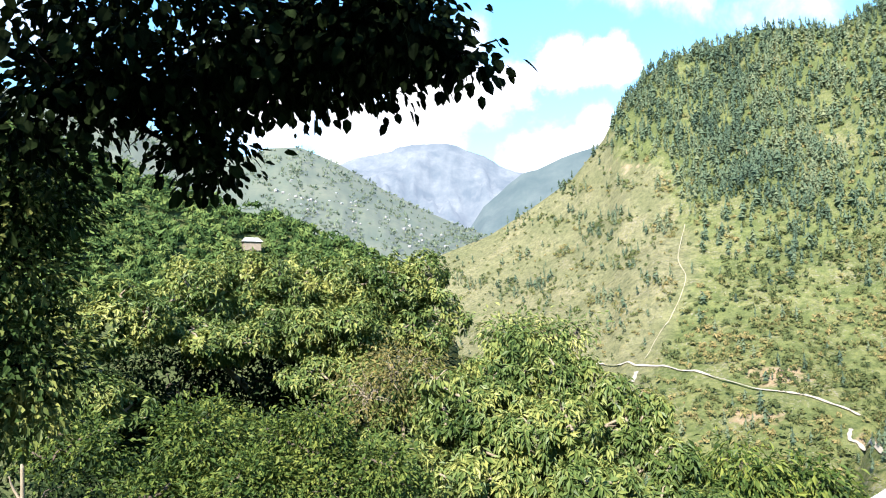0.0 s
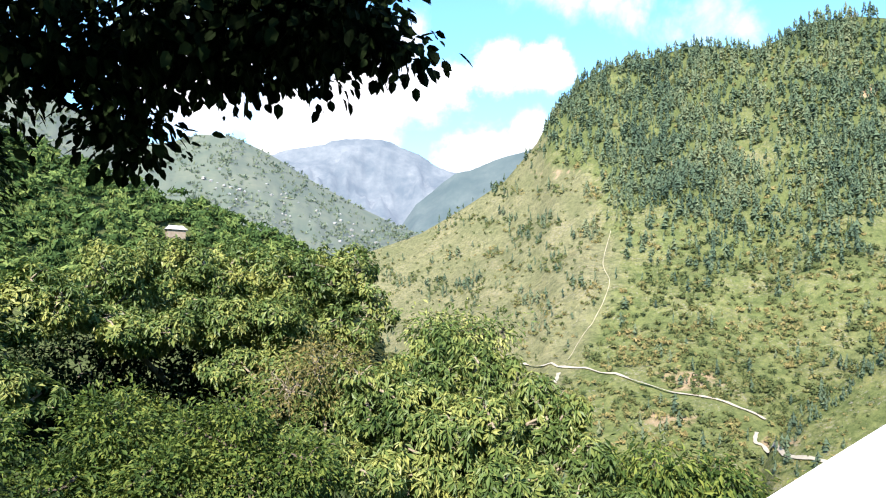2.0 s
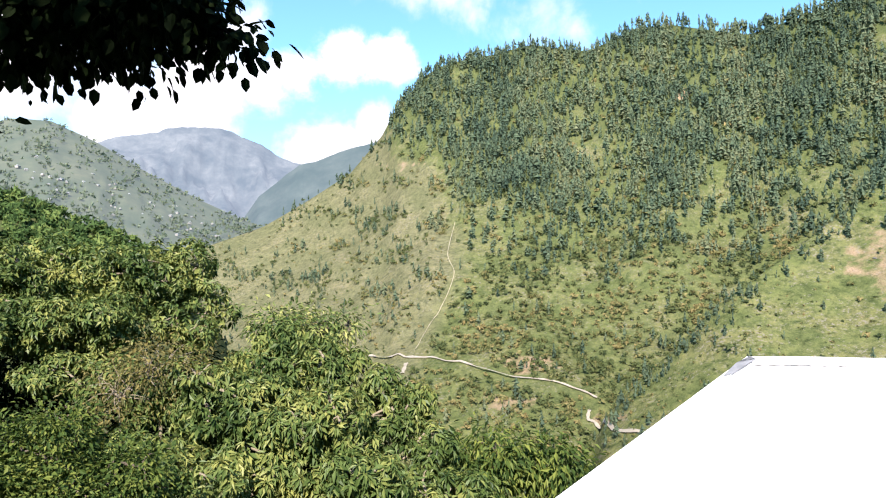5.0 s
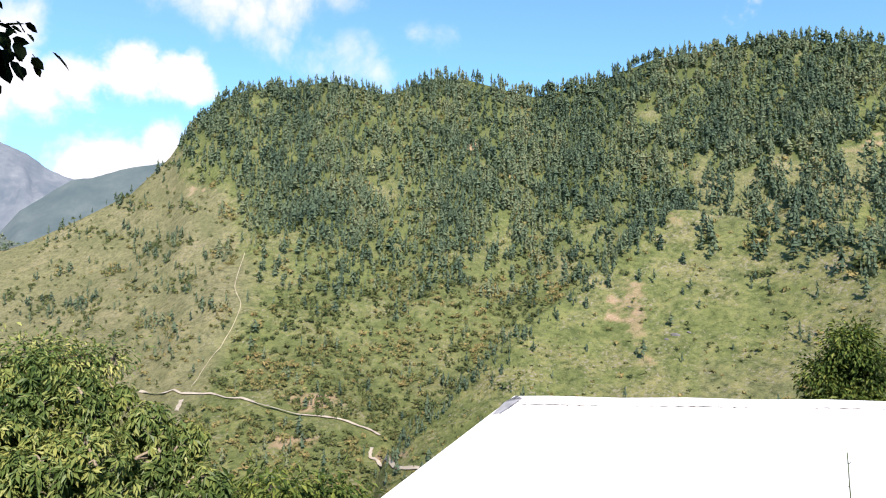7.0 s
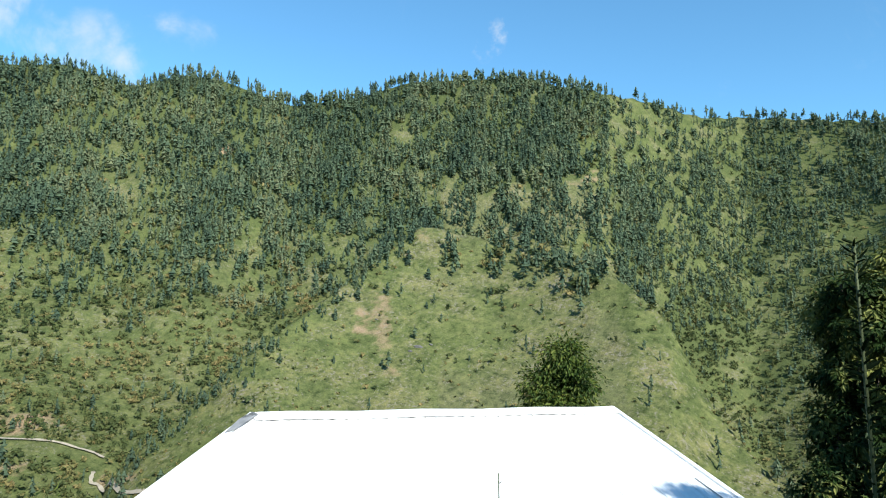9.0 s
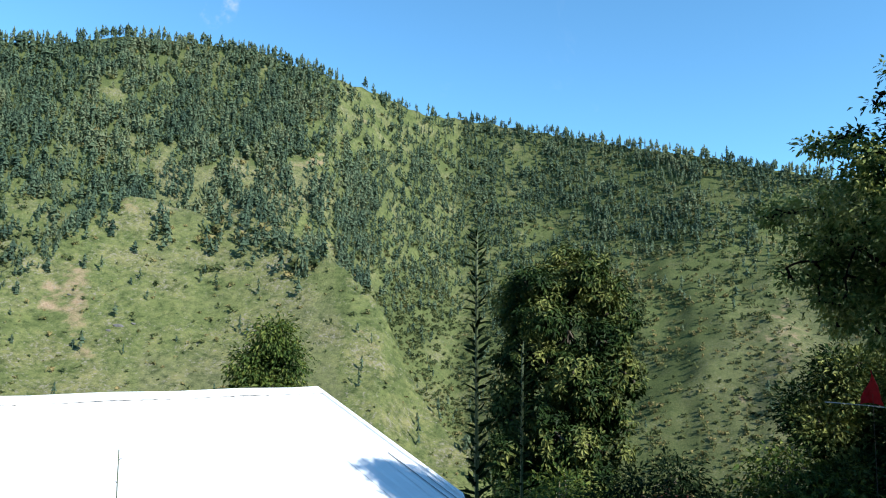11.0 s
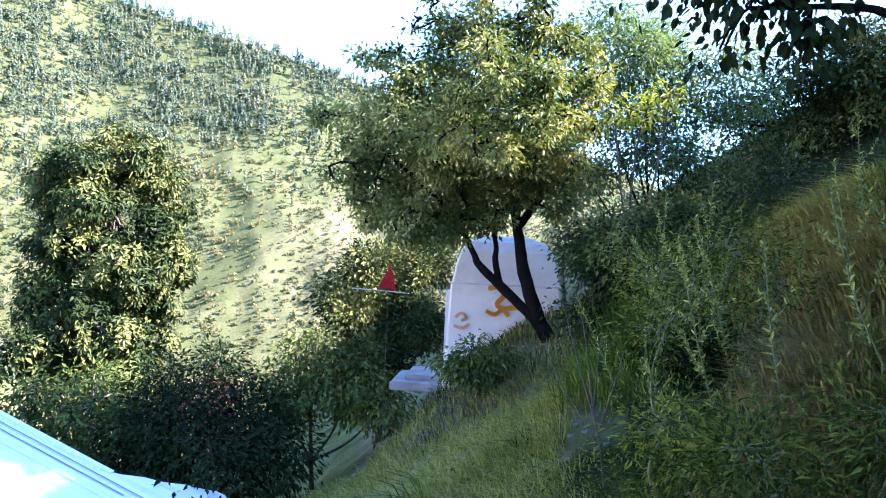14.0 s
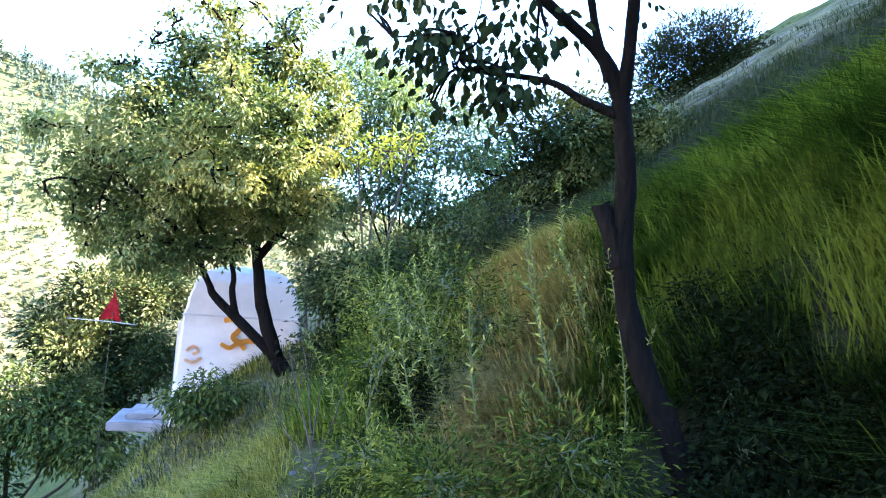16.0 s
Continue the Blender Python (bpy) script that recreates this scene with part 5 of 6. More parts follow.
OUTER_CROWN = [lobe(99.8, 10.2, 10.7, 0.3, 0.3, 0.24), lobe(103, 14.4, 10.9, 0.26, 0.26, 0.22), lobe(104.6, 15, 11.1, 0.22, 0.22, 0.19), lobe(108.7, 17.4, 10.8, 0.36, 0.36, 0.31), lobe(103.2, 2.8, 11, 0.42, 0.42, 0.36), lobe(106, 1.9, 10.7, 0.42, 0.42, 0.36), lobe(109.4, 1.6, 10.9, 0.38, 0.38, 0.32), lobe(112.2, 2.6, 11.1, 0.3, 0.3, 0.26), lobe(115.2, 4.6, 10.8, 0.38, 0.38, 0.32), lobe(119.6, 16.3, 11, 0.36, 0.36, 0.31), lobe(120.1, 13.4, 10.7, 0.3, 0.3, 0.26), lobe(101.3, 5.6, 10.9, 0.36, 0.36, 0.31), lobe(111, 20, 11.1, 0.32, 0.32, 0.27), lobe(116, 20, 10.8, 0.32, 0.32, 0.27), lobe(111.0, 2.6, 10.6, 0.24, 0.24, 0.26), lobe(113.8, 3.0, 10.5, 0.22, 0.22, 0.24), lobe(118.6, 3.8, 10.8, 0.3, 0.3, 0.24)]
OUTER_CROWN += [lobe(106.4 + 1.15 * i, 17.2 + 2.6 * math.sin(i * 0.33) + 1.3 * math.sin(i * 2.4), 10.6 + 0.25 * (i % 3), 0.13, 0.13, 0.2) for i in range(11)]
tree("broadleaf_tree", "forked tree with sunlit yellowing crown before the shrine", "tree",
     [(9.75, -5.95, -2.2), (9.91, -5.8, -1.55), (10.14, -5.5, -0.98)], 0.17,
     [([(10.12, -5.52, -1.02), (10.27, -5.30, -0.27), (10.33, -5.20, 0.33), (10.36, -5.05, 0.9), (10.4, -4.6, 1.6), (10.4, -4.2, 2.6)], 0.115, 0.03),
      ([(10.14, -5.5, -1.0), (10.38, -5.06, -0.55), (10.55, -4.69, -0.19), (10.58, -4.58, 0.02), (10.6, -4.2, 0.6), (10.7, -3.2, 1.4)], 0.085, 0.025),
      ([(10.42, -4.98, -0.48), (10.47, -4.91, -0.1), (10.46, -4.9, 0.15), (10.5, -4.7, 0.8), (10.5, -4.0, 1.9)], 0.06, 0.02),
      ([(10.33, -5.18, 0.4), (10.1, -5.5, 1.0), (9.9, -5.6, 1.8), (9.9, -5.2, 2.9)], 0.07, 0.02)],
     INNER_CROWN + OUTER_CROWN,
     2850, 24, 0.074, 0.48, LEAF_TREE, BARK_DARK, 117, 0.075, 0.35, twigs=260, thin=0.009, hollow=0.5, clump=(9, 0.33))
shrub("broadleaf_tree", "thin airy tree with pale feathery leaflets against the sky", 126, 13.5,
      [(124.5, 13.5, 13.2, (1.3, 1.2, 0.9)), (128.5, 12.5, 13.2, (1.0, 1.0, 0.9)), (121.8, 11, 13.4, (1.0, 1.0, 0.9)), (125.5, 8.5, 13.2, (1.3, 1.0, 0.6)), (122, 16.5, 13.5, (0.8, 0.9, 0.6)), (120.5, 6.0, 13.5, (0.8, 0.8, 0.6))], 900, 28, 0.085, 0.38, LEAF_AIRY, BARK_DARK, 118, spread=0.17, clump=(6, 0.4), droop=0.2, category="tree", stem=0.03, twigs=150, thin=0.005)
shrub("sapling", "slender sapling with lime-yellow feathery leaves", 124.0, 10.4,
      [(124.3, 11.3, 10.4, (0.42, 0.4, 0.16)), (126.2, 12.4, 10.4, (0.32, 0.3, 0.14)), (122.2, 10.5, 10.4, (0.25, 0.25, 0.12))], 20, 22, 0.10, 0.3, LEAF_YELLOW, BARK, 119, spread=0.12, droop=0.1, category="tree", stem=0.02, twigs=30, thin=0.005)
shrub("shrub", "bright yellow-green bush behind the shrine", 119.5, 16, [(118.9, 1.6, 15.8, (0.5, 0.5, 0.45)), (120.5, 1.0, 15.8, (0.5, 0.5, 0.4))], 50, 24, 0.09, 0.42, LEAF_TREE, BARK, 120, spread=0.18)
shrub("shrub", "dark leafy bush on the hillside crest", 140.0, 20, [(139.5, 11.2, 20, (1.5, 1.2, 1.1)), (142.5, 12.4, 20, (1.2, 1.2, 1.0)), (136.2, 9.8, 20.5, (1.4, 1.2, 1.1)), (133.2, 8.6, 21, (1.1, 1.1, 0.9)), (140.8, 13.8, 20, (0.8, 0.8, 0.6)), (137.6, 12.6, 20, (0.8, 0.8, 0.6)), (145.0, 13.0, 21, (0.9, 0.9, 0.7)), (134.6, 10.4, 20.4, (1.0, 1.0, 0.9)), (142.0, 10.6, 20, (1.3, 1.2, 0.8)), (134.2, 13.2, 20, (0.9, 0.9, 0.9)), (137.4, 14.8, 20, (1.1, 1.1, 0.9)), (140.4, 15.2, 20, (1.0, 1.1, 0.8)), (143.4, 14.4, 20, (0.9, 1.0, 0.8)), (138.8, 12.6, 19.8, (1.2, 1.1, 1.0)), (131.6, 10.4, 20.2, (0.8, 0.8, 0.8)), (147.0, 13.4, 20.4, (1.0, 1.0, 0.6))], 1000, 28, 0.13, 0.42, LEAF_DARK, BARK_DARK, 121, spread=0.24, droop=0.1, thin=0.012, clump=(5, 0.45))
shrub("shrub", "greyish thin-leaved scrub along the crest", 129, 22, [(126.0, 4.2, 22, (1.2, 1.0, 0.6)), (129.6, 6.0, 22, (1.2, 1.0, 0.6)), (132.6, 7.4, 22, (1.0, 0.9, 0.5)), (123.6, 3.2, 22, (0.9, 0.9, 0.5))], 330, 22, 0.12, 0.34, LEAF_AIRY, BARK_DARK, 126, spread=0.26, droop=-0.2, thin=0.008)
shrub("shrub", "feathery dark bush standing on the grassy skyline", 147.3, 42, [(147.0, 19.6, 42, (2.0, 1.7, 1.7)), (145.0, 18.6, 42, (1.4, 1.3, 1.4)), (149.2, 20.2, 42, (1.5, 1.3, 1.2)), (146.6, 18.0, 42, (2.6, 1.7, 1.4)), (148.6, 18.8, 42, (2.0, 1.7, 1.2))], 420, 34, 0.26, 0.2, LEAF_SHADE, BARK_DARK, 122, spread=0.45, droop=-0.6, thin=0.02)

shrub("shrub", "small blue-green leafy bush at the foot of the shrine", 112.6, 10.5, [(112.2, -7.9, 10.5, (0.24, 0.22, 0.2)), (113.9, -8.2, 10.4, (0.2, 0.18, 0.16)), (110.6, -9.0, 10.6, (0.24, 0.2, 0.12)), (112.4, -9.6, 10.4, (0.3, 0.22, 0.14))], 120, 20, 0.08, 0.42, LEAF_SMALL, BARK, 125, spread=0.10, thin=0.006)

shrub("shrub", "dark leafy shrub on the bank above the shrine", 122.0, 10.4, [(121.6, -0.4, 10.6, (0.36, 0.4, 0.4)), (122.8, -1.6, 10.4, (0.4, 0.4, 0.4)), (122.2, 1.2, 10.9, (0.4, 0.4, 0.36)), (120.6, -4.4, 10.0, (0.26, 0.3, 0.26))], 230, 26, 0.075, 0.45, LEAF_DARK, BARK_DARK, 141, spread=0.16, droop=0.2, thin=0.008, clump=(5, 0.45))
shrub("shrub", "deep green bush among the grass of the upper bank", 124.5, 9.6, [(123.6, 1.4, 9.7, (0.5, 0.5, 0.4)), (125.8, 0.6, 9.3, (0.5, 0.5, 0.4)), (126.8, 3.0, 9.8, (0.45, 0.45, 0.4))], 230, 26, 0.07, 0.45, LEAF_DARK, BARK_DARK, 142, spread=0.16, droop=0.2, thin=0.008, clump=(5, 0.45))
shrub("shrub", "brownish thin-leaved scrub below the crest", 129.5, 12.5, [(128.8, 3.8, 12.5, (0.6, 0.6, 0.4)), (131.2, 5.4, 12.6, (0.6, 0.6, 0.42)), (133.6, 6.6, 12.8, (0.6, 0.6, 0.45)), (126.6, 3.8, 12.4, (0.45, 0.5, 0.35))], 250, 24, 0.085, 0.36, LEAF_DARK, BARK, 143, spread=0.2, droop=0.0, thin=0.008)

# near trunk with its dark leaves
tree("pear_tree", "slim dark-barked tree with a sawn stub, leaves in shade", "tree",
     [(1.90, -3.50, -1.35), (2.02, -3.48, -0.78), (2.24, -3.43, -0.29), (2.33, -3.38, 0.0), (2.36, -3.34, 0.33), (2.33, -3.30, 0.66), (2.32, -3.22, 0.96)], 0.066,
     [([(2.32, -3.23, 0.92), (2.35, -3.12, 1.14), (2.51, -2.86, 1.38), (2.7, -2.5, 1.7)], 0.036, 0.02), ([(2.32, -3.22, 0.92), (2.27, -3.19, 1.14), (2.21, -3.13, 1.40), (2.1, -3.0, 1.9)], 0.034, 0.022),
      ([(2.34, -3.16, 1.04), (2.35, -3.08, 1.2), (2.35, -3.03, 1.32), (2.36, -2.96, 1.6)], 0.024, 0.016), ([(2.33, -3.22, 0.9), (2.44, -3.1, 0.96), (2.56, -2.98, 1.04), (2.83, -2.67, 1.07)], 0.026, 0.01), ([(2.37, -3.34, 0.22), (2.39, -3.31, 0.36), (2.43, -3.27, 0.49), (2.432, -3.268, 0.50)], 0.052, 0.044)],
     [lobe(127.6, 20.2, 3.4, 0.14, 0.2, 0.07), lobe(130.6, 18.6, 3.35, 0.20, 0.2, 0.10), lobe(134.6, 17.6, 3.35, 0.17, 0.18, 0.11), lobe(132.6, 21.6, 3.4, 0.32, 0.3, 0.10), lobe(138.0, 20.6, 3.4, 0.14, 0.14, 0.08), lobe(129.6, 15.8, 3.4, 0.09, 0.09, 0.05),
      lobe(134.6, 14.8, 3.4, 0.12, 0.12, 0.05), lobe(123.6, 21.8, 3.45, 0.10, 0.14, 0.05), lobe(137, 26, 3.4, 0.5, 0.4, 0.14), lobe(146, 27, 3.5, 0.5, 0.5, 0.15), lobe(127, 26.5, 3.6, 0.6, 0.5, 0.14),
      # unseen high lobes, added only to dim the bank beneath
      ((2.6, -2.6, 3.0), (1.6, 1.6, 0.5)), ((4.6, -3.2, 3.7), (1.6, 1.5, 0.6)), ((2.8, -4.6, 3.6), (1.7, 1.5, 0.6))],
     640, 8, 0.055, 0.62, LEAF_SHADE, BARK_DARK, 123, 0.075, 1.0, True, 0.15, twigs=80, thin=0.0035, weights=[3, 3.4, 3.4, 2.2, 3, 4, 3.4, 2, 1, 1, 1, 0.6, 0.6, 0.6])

# ---- shrine ----
SH = Vector((12.14, -5.87, -2.25))
shrine = thing("shrine", SH, "small whitewashed hillside shrine with orange painted signs", "shrine")
shrine.matrix_basis = Matrix.Translation(SH) @ Matrix.Rotation(radians(-115.3), 4, "Z")
bm = bmesh.new()
profile = [(0.97, 0.0), (0.94, 0.9), (0.905, 1.72), (0.89, 1.76), (0.84, 2.04), (0.77, 2.28), (0.64, 2.44), (0.40, 2.53), (0.14, 2.56)]
rings = []
for w, h in profile:
    ring = []
    c = 0.035
    for sx, sy in ((-1, -1), (1, -1), (1, 1), (-1, 1)):
        first, second = ((sx * w, sy * (w - c)), (sx * (w - c), sy * w)) if sx * sy > 0 else ((sx * (w - c), sy * w), (sx * w, sy * (w - c)))
        ring += [bm.verts.new((first[0], first[1], h)), bm.verts.new((second[0], second[1], h))]
    rings.append(ring)
for a, b in zip(rings, rings[1:]):
    for i in range(8):
        bm.faces.new((a[i], a[(i + 1) % 8], b[(i + 1) % 8], b[i]))
bm.faces.new(rings[-1])
bm.faces.new(rings[0][::-1])
bmesh.ops.recalc_face_normals(bm, faces=bm.faces[:])
body = part("body", bm, WHITEWASH, shrine)
bm = box_mesh((1.84, 1.84, 0.03), 0.01)
bmesh.ops.translate(bm, vec=(0, 0, 1.72), verts=bm.verts[:])
part("string_course", bm, CONCRETE, shrine, "thin pale ledge round the shrine")


def brush(points, width, place):
    """A painted stroke: a thin raised ribbon on the shrine's front, x along the wall, z up."""
    line = smooth_line([(x, 0, z) for x, z in points], 6)
    bm = bmesh.new()
    prev = None
    for i, q in enumerate(line):
        d = (line[min(i + 1, len(line) - 1)] - line[max(i - 1, 0)]).normalized()
        s = Vector((-d.z, 0, d.x)) * width * (0.5 if 0 < i < len(line) - 1 else 0.32)
        row = [bm.verts.new(q + s + Vector(place)), bm.verts.new(q - s + Vector(place))]
        if prev:
            bm.faces.new((prev[0], prev[1], row[1], row[0]))
        prev = row
    bmesh.ops.solidify(bm, geom=bm.faces[:], thickness=0.006)
    return bm


FRONT = -0.965
sign = part("painted_sign", brush([(-0.20, 0.34), (0.0, 0.38), (0.06, 0.24), (-0.04, 0.10), (0.05, 0.02), (0.18, 0.04), (0.34, 0.06), (0.44, 0.12)], 0.085, (-0.08, FRONT + 0.02, 1.33)), ORANGE, shrine, "bold orange curved sign")
part("stroke", brush([(-0.22, -0.02), (-0.08, -0.08), (0.05, 0.0), (0.16, -0.10)], 0.07, (-0.08, FRONT + 0.012, 1.33)), ORANGE, sign)
sign = part("painted_sign", brush([(-0.14, 0.05), (-0.04, 0.13), (0.04, 0.06), (-0.04, 0.0)], 0.05, (-0.66, FRONT - 0.006, 1.12)), PEACH, shrine, "small faded orange sign")
part("stroke", brush([(-0.16, -0.08), (-0.02, -0.12), (0.1, -0.04)], 0.05, (-0.66, FRONT - 0.008, 1.12)), PEACH, sign)
post = part("post", box_mesh((0.13, 0.16, 1.42), 0.012), CONCRETE, shrine, "pale square post beside the shrine")
post.location = (-1.0, 0.1, 0.14)

platform = thing("platform", (12.6, -4.75, -2.24), "grey concrete step slab in front of the shrine", "step")
platform.rotation_euler = (0, 0, radians(-115))
part("slab", box_mesh((0.9, 1.0, 0.10), 0.02), STEP, platform)
low = part("lower_slab", box_mesh((1.1, 1.3, 0.14), 0.02), STEP, platform)
low.location = (-0.12, -0.12, -0.13)

# red flag on a pole with a cord
flag_at = Vector((13.2, -4.02, -0.75))
flag = thing("flag", flag_at, "red triangular cloth flag on a thin pole", "flag")
bm = bmesh.new()
grid = [[bm.verts.new((0.04 * math.sin(5 * t + 3 * s), -0.34 * (1 - t) * (s - 0.55) + 0.02 * math.sin(7 * t), 0.52 * t + 0.03 * math.sin(4 * s))) for s in (0, .2, .4, .6, .8, 1)] for t in (0, .2, .4, .6, .8, .97)]
for a, b in zip(grid, grid[1:]):
    for i in range(5):
        bm.faces.new((a[i], a[i + 1], b[i + 1], b[i]))
bmesh.ops.solidify(bm, geom=bm.faces[:], thickness=0.004)
part("cloth", bm, RED, flag)
tube = Tubes()
gl = land_xy(13.2, -4.02) - flag_at.z
tube.add([(0, 0, gl - 0.1), (0.01, 0.01, gl * 0.5), (0, 0, 0.54)], 0.007, 0.005, 6, 4)
part("pole", tube.mesh("pole", BARK), BARK, flag, "thin dark pole")
tube = Tubes()
tube.add([(0.3, 0.62, 0.0), (0.0, 0.02, -0.02), (-0.15, -0.35, -0.05)], 0.008, 0.008, 5, 4)
part("cord", tube.mesh("cord", CONCRETE), CONCRETE, flag, "pale stretched cord")

# ---- tall weeds ----
STAND = Vector((0.35, -0.57, 0.0))
def weed(name, label, foot, tip, leaf_len, ratio, pairs, seed, leaf=LEAF_WEED, thick=0.006, branches=0, droop=0.1, top=0.35, group="weeds on the slope", sway=0.03):
    g = np.random.RandomState(seed)
    foot, tip = Vector(foot), Vector(tip)
    mid = foot.lerp(tip, 0.5) + Vector(g.randn(3)) * sway * (tip - foot).length
    line = smooth_line([foot, mid, tip], 12)
    ob = thing(name, foot, label, "weed", group)
    tube = Tubes()
    tube.add([foot, mid, tip], thick, thick * 0.3, 6, 6)
    base, axis, face, size, twigs = [], [], [], [], []

    def dress(line, n, scale):
        for i in range(n):
            t = 0.06 + 0.94 * (i + g.rand() * 0.6) / n
            k = min(int(t * (len(line) - 1)), len(line) - 2)
            p = line[k].lerp(line[k + 1], t * (len(line) - 1) - k)
            up = (line[k + 1] - line[k]).normalized()
            w = i * 2.4 + g.rand() * 0.7
            a = up.orthogonal().normalized()
            out = a * math.cos(w) + up.cross(a) * math.sin(w)
            d = (out + up * (0.45 - droop + 0.5 * t) + Vector(g.randn(3)) * 0.15).normalized()
            base.append(p)
            axis.append(d)
            face.append(up * 0.35 + Vector(g.randn(3)) * 0.7)
            size.append(leaf_len * scale * (1 - (1 - top) * t) * (0.75 + 0.5 * g.rand()))

    dress(line, pairs, 1.0)
    for b in range(branches):
        t = 0.2 + 0.7 * (b + g.rand()) / branches
        k = int(t * (len(line) - 1))
        p = line[k]
        up = (tip - foot).normalized()
        w = b * 2.4 + g.rand()
        a = up.orthogonal().normalized()
        out = (a * math.cos(w) + up.cross(a) * math.sin(w))
        e = p + (out * 0.6 + up * 0.75) * (tip - foot).length * (0.12 + 0.2 * (1 - t))
        m = p.lerp(e, 0.5) + out * 0.03
        twig = Tubes()
        twig.add([p, m, e], thick * 0.45, thick * 0.2, 5, 4)
        twigs.append(twig)
        dress(smooth_line([p, m, e], 6), max(6, pairs // 4), 0.7)
    part("stem", tube.mesh("stem", STEM, foot), STEM, ob)
    for twig in twigs:
        part("side_stem", twig.mesh("side_stem", STEM, foot), STEM, ob)
    me = leaves_mesh("foliage", np.array(base) - np.array(foot), np.array(axis), np.array(face), np.array(size), ratio, leaf, leaf_len > 0.045)
    part("foliage", me, leaf, ob)
    return ob


eye = Vector((0.395, -0.39, 0.0))
for az, d, el, seed, n in ((76.1, 1.75, 9.8, 1, 420), (80.1, 2.0, 1.2, 2, 360)):
    foot = eye + bearing(az - 0.2) * d
    tip = eye + bearing(az, el) * d
    foot.z = min(land_xy(foot.x, foot.y), -1.2)
    weed("weed", "tall straight weed stem with narrow dark leaves", foot, tip, 0.085, 0.27, n, seed, LEAF_SHADE, 0.010, 0, 0.25, 0.35, sway=0.006)
foot = Vector((0.32, -0.17, 0)) + bearing(58.9) * 1.5
foot.z = land_xy(foot.x, foot.y)
weed("weed", "thin weed tip rising before the white roof", foot, Vector((0.32, -0.17, 0)) + bearing(58.3, -6.9) * 1.55, 0.022, 0.3, 34, 3, LEAF_SHADE, 0.004, 0, 0, 0.5, sway=0.01)
g = np.random.RandomState(77)
TALL = [(126.2, 3.9, 1.8), (126.1, 3.4, -10.0), (127.5, 4.4, 3.4), (125.5, 5.0, 5.0), (128.8, 5.0, 6.0), (136.4, 4.0, 7.5), (143.0, 3.4, 5.0)]


def ground_at(az, el):
    """Where a downward sight line from STAND meets the bank."""
    d = np.arange(1.2, 16, 0.02)
    q = [STAND + bearing(az, el) * float(k) for k in d]
    for a in q:
        if a.z < land_xy(a.x, a.y):
            return a
    return q[-1]


STEMS = [(132.2, 1.9, 135.0, -14.1), (136.1, 6.4, 142.0, -10.1), (121.9, 2.2, 123.7, -3.5), (123.9, -1.0, 132.1, -11.5), (119.3, -3.0, 123.5, -12.1), (128.6, -1.4, 130.3, -10.0), (138.2, 10.7, 139.2, 1.1),
         (123.4, 1.9, 129.1, -8.6), (126.3, -1.9, 127.4, -9.6), (124.2, -7.3, 127.4, -16.7), (126.7, -11.8, 129.6, -16.8), (134.8, 2.6, 136.5, -6.2), (138.6, 5.8, 142.7, -4.7), (142.9, -2.3, 144.0, -8.5), (131.6, -8.4, 134.2, -16.2),
         (137.3, -6.5, 137.9, -15.7), (140.7, -9.8, 141.7, -15.1), (135.5, -2.9, 136.2, -7.9), (129.6, -2.5, 131.5, -6.7), (121.1, -0.4, 122.6, -3.9)]
for i, (ta, te, fa, fe) in enumerate(STEMS):
    foot = ground_at(fa, fe)
    tip = STAND + bearing(ta, te) * ((foot - STAND).length * 1.02)
    weed("weed", "tall pale-stemmed weed with many small leaves on the shaded slope", foot, tip, 0.070, 0.30, 84, 230 + i, LEAF_TALL, 0.006, 3, 0.05, 0.5)
for i, (az, r, el) in enumerate(TALL):
    foot_az = az + g.uniform(-1, 5)
    tip = ray(az, el, r)
    foot = on_land(foot_az, r * 1.02)
    if tip.z - foot.z < 0.35:
        tip.z = foot.z + 0.45
    weed("weed", "tall leafy green weed on the shaded slope", foot, tip, 0.048, 0.30, *((170, 200 + i, LEAF_TALL, 0.006, 9) if az < 129.5 else (130, 200 + i, LEAF_TALL, 0.006, 2)), 0.05, 0.5)

# leafless shrub
dead = thing("dead_shrub", (4.38, -3.11, -1.75), "leafless grey shrub with thin bare stems", "shrub")
tube = Tubes()
b = Vector((4.38, -3.11, -1.75))
for q in [[(4.38, -3.11, -1.75), (4.46, -3.09, -1.3), (4.55, -3.07, -1.0), (4.66, -3.05, -0.52), (4.7, -3.0, -0.3)], [(4.5, -3.08, -1.2), (4.66, -2.92, -0.9), (4.77, -2.81, -0.62)],
          [(4.52, -3.08, -1.1), (4.65, -3.0, -0.7), (4.73, -2.93, -0.36)], [(4.5, -3.08, -1.15), (4.5, -3.2, -0.8), (4.52, -3.28, -0.55)], [(4.55, -3.07, -1.0), (4.6, -3.12, -0.75), (4.62, -3.16, -0.5)]]:
    tube.add(q, 0.007, 0.0025, 6, 5, 0.2)
part("branchwork", tube.mesh("branchwork", BARK, b), BARK, dead)


# stones
def stone(place, size, seed):
    g = np.random.RandomState(seed)
    bm = bmesh.new()
    bmesh.ops.create_icosphere(bm, subdivisions=1, radius=1)
    for v in bm.verts:
        k = 1 + 0.35 * noise.noise(v.co * 1.3 + Vector((seed, 0, 0)))
        v.co = Vector((v.co.x * size[0], v.co.y * size[1], v.co.z * size[2])) * k
    me = bpy.data.meshes.new("stone")
    bm.to_mesh(me)
    bm.free()
    me.materials.append(STONE)
    ob = new("stone", me)
    ob.location = place
    ob.rotation_euler = (0, 0, seed)
    return tagged(ob, "rough grey stone lying in the grass", "stone", "stones on the slope")


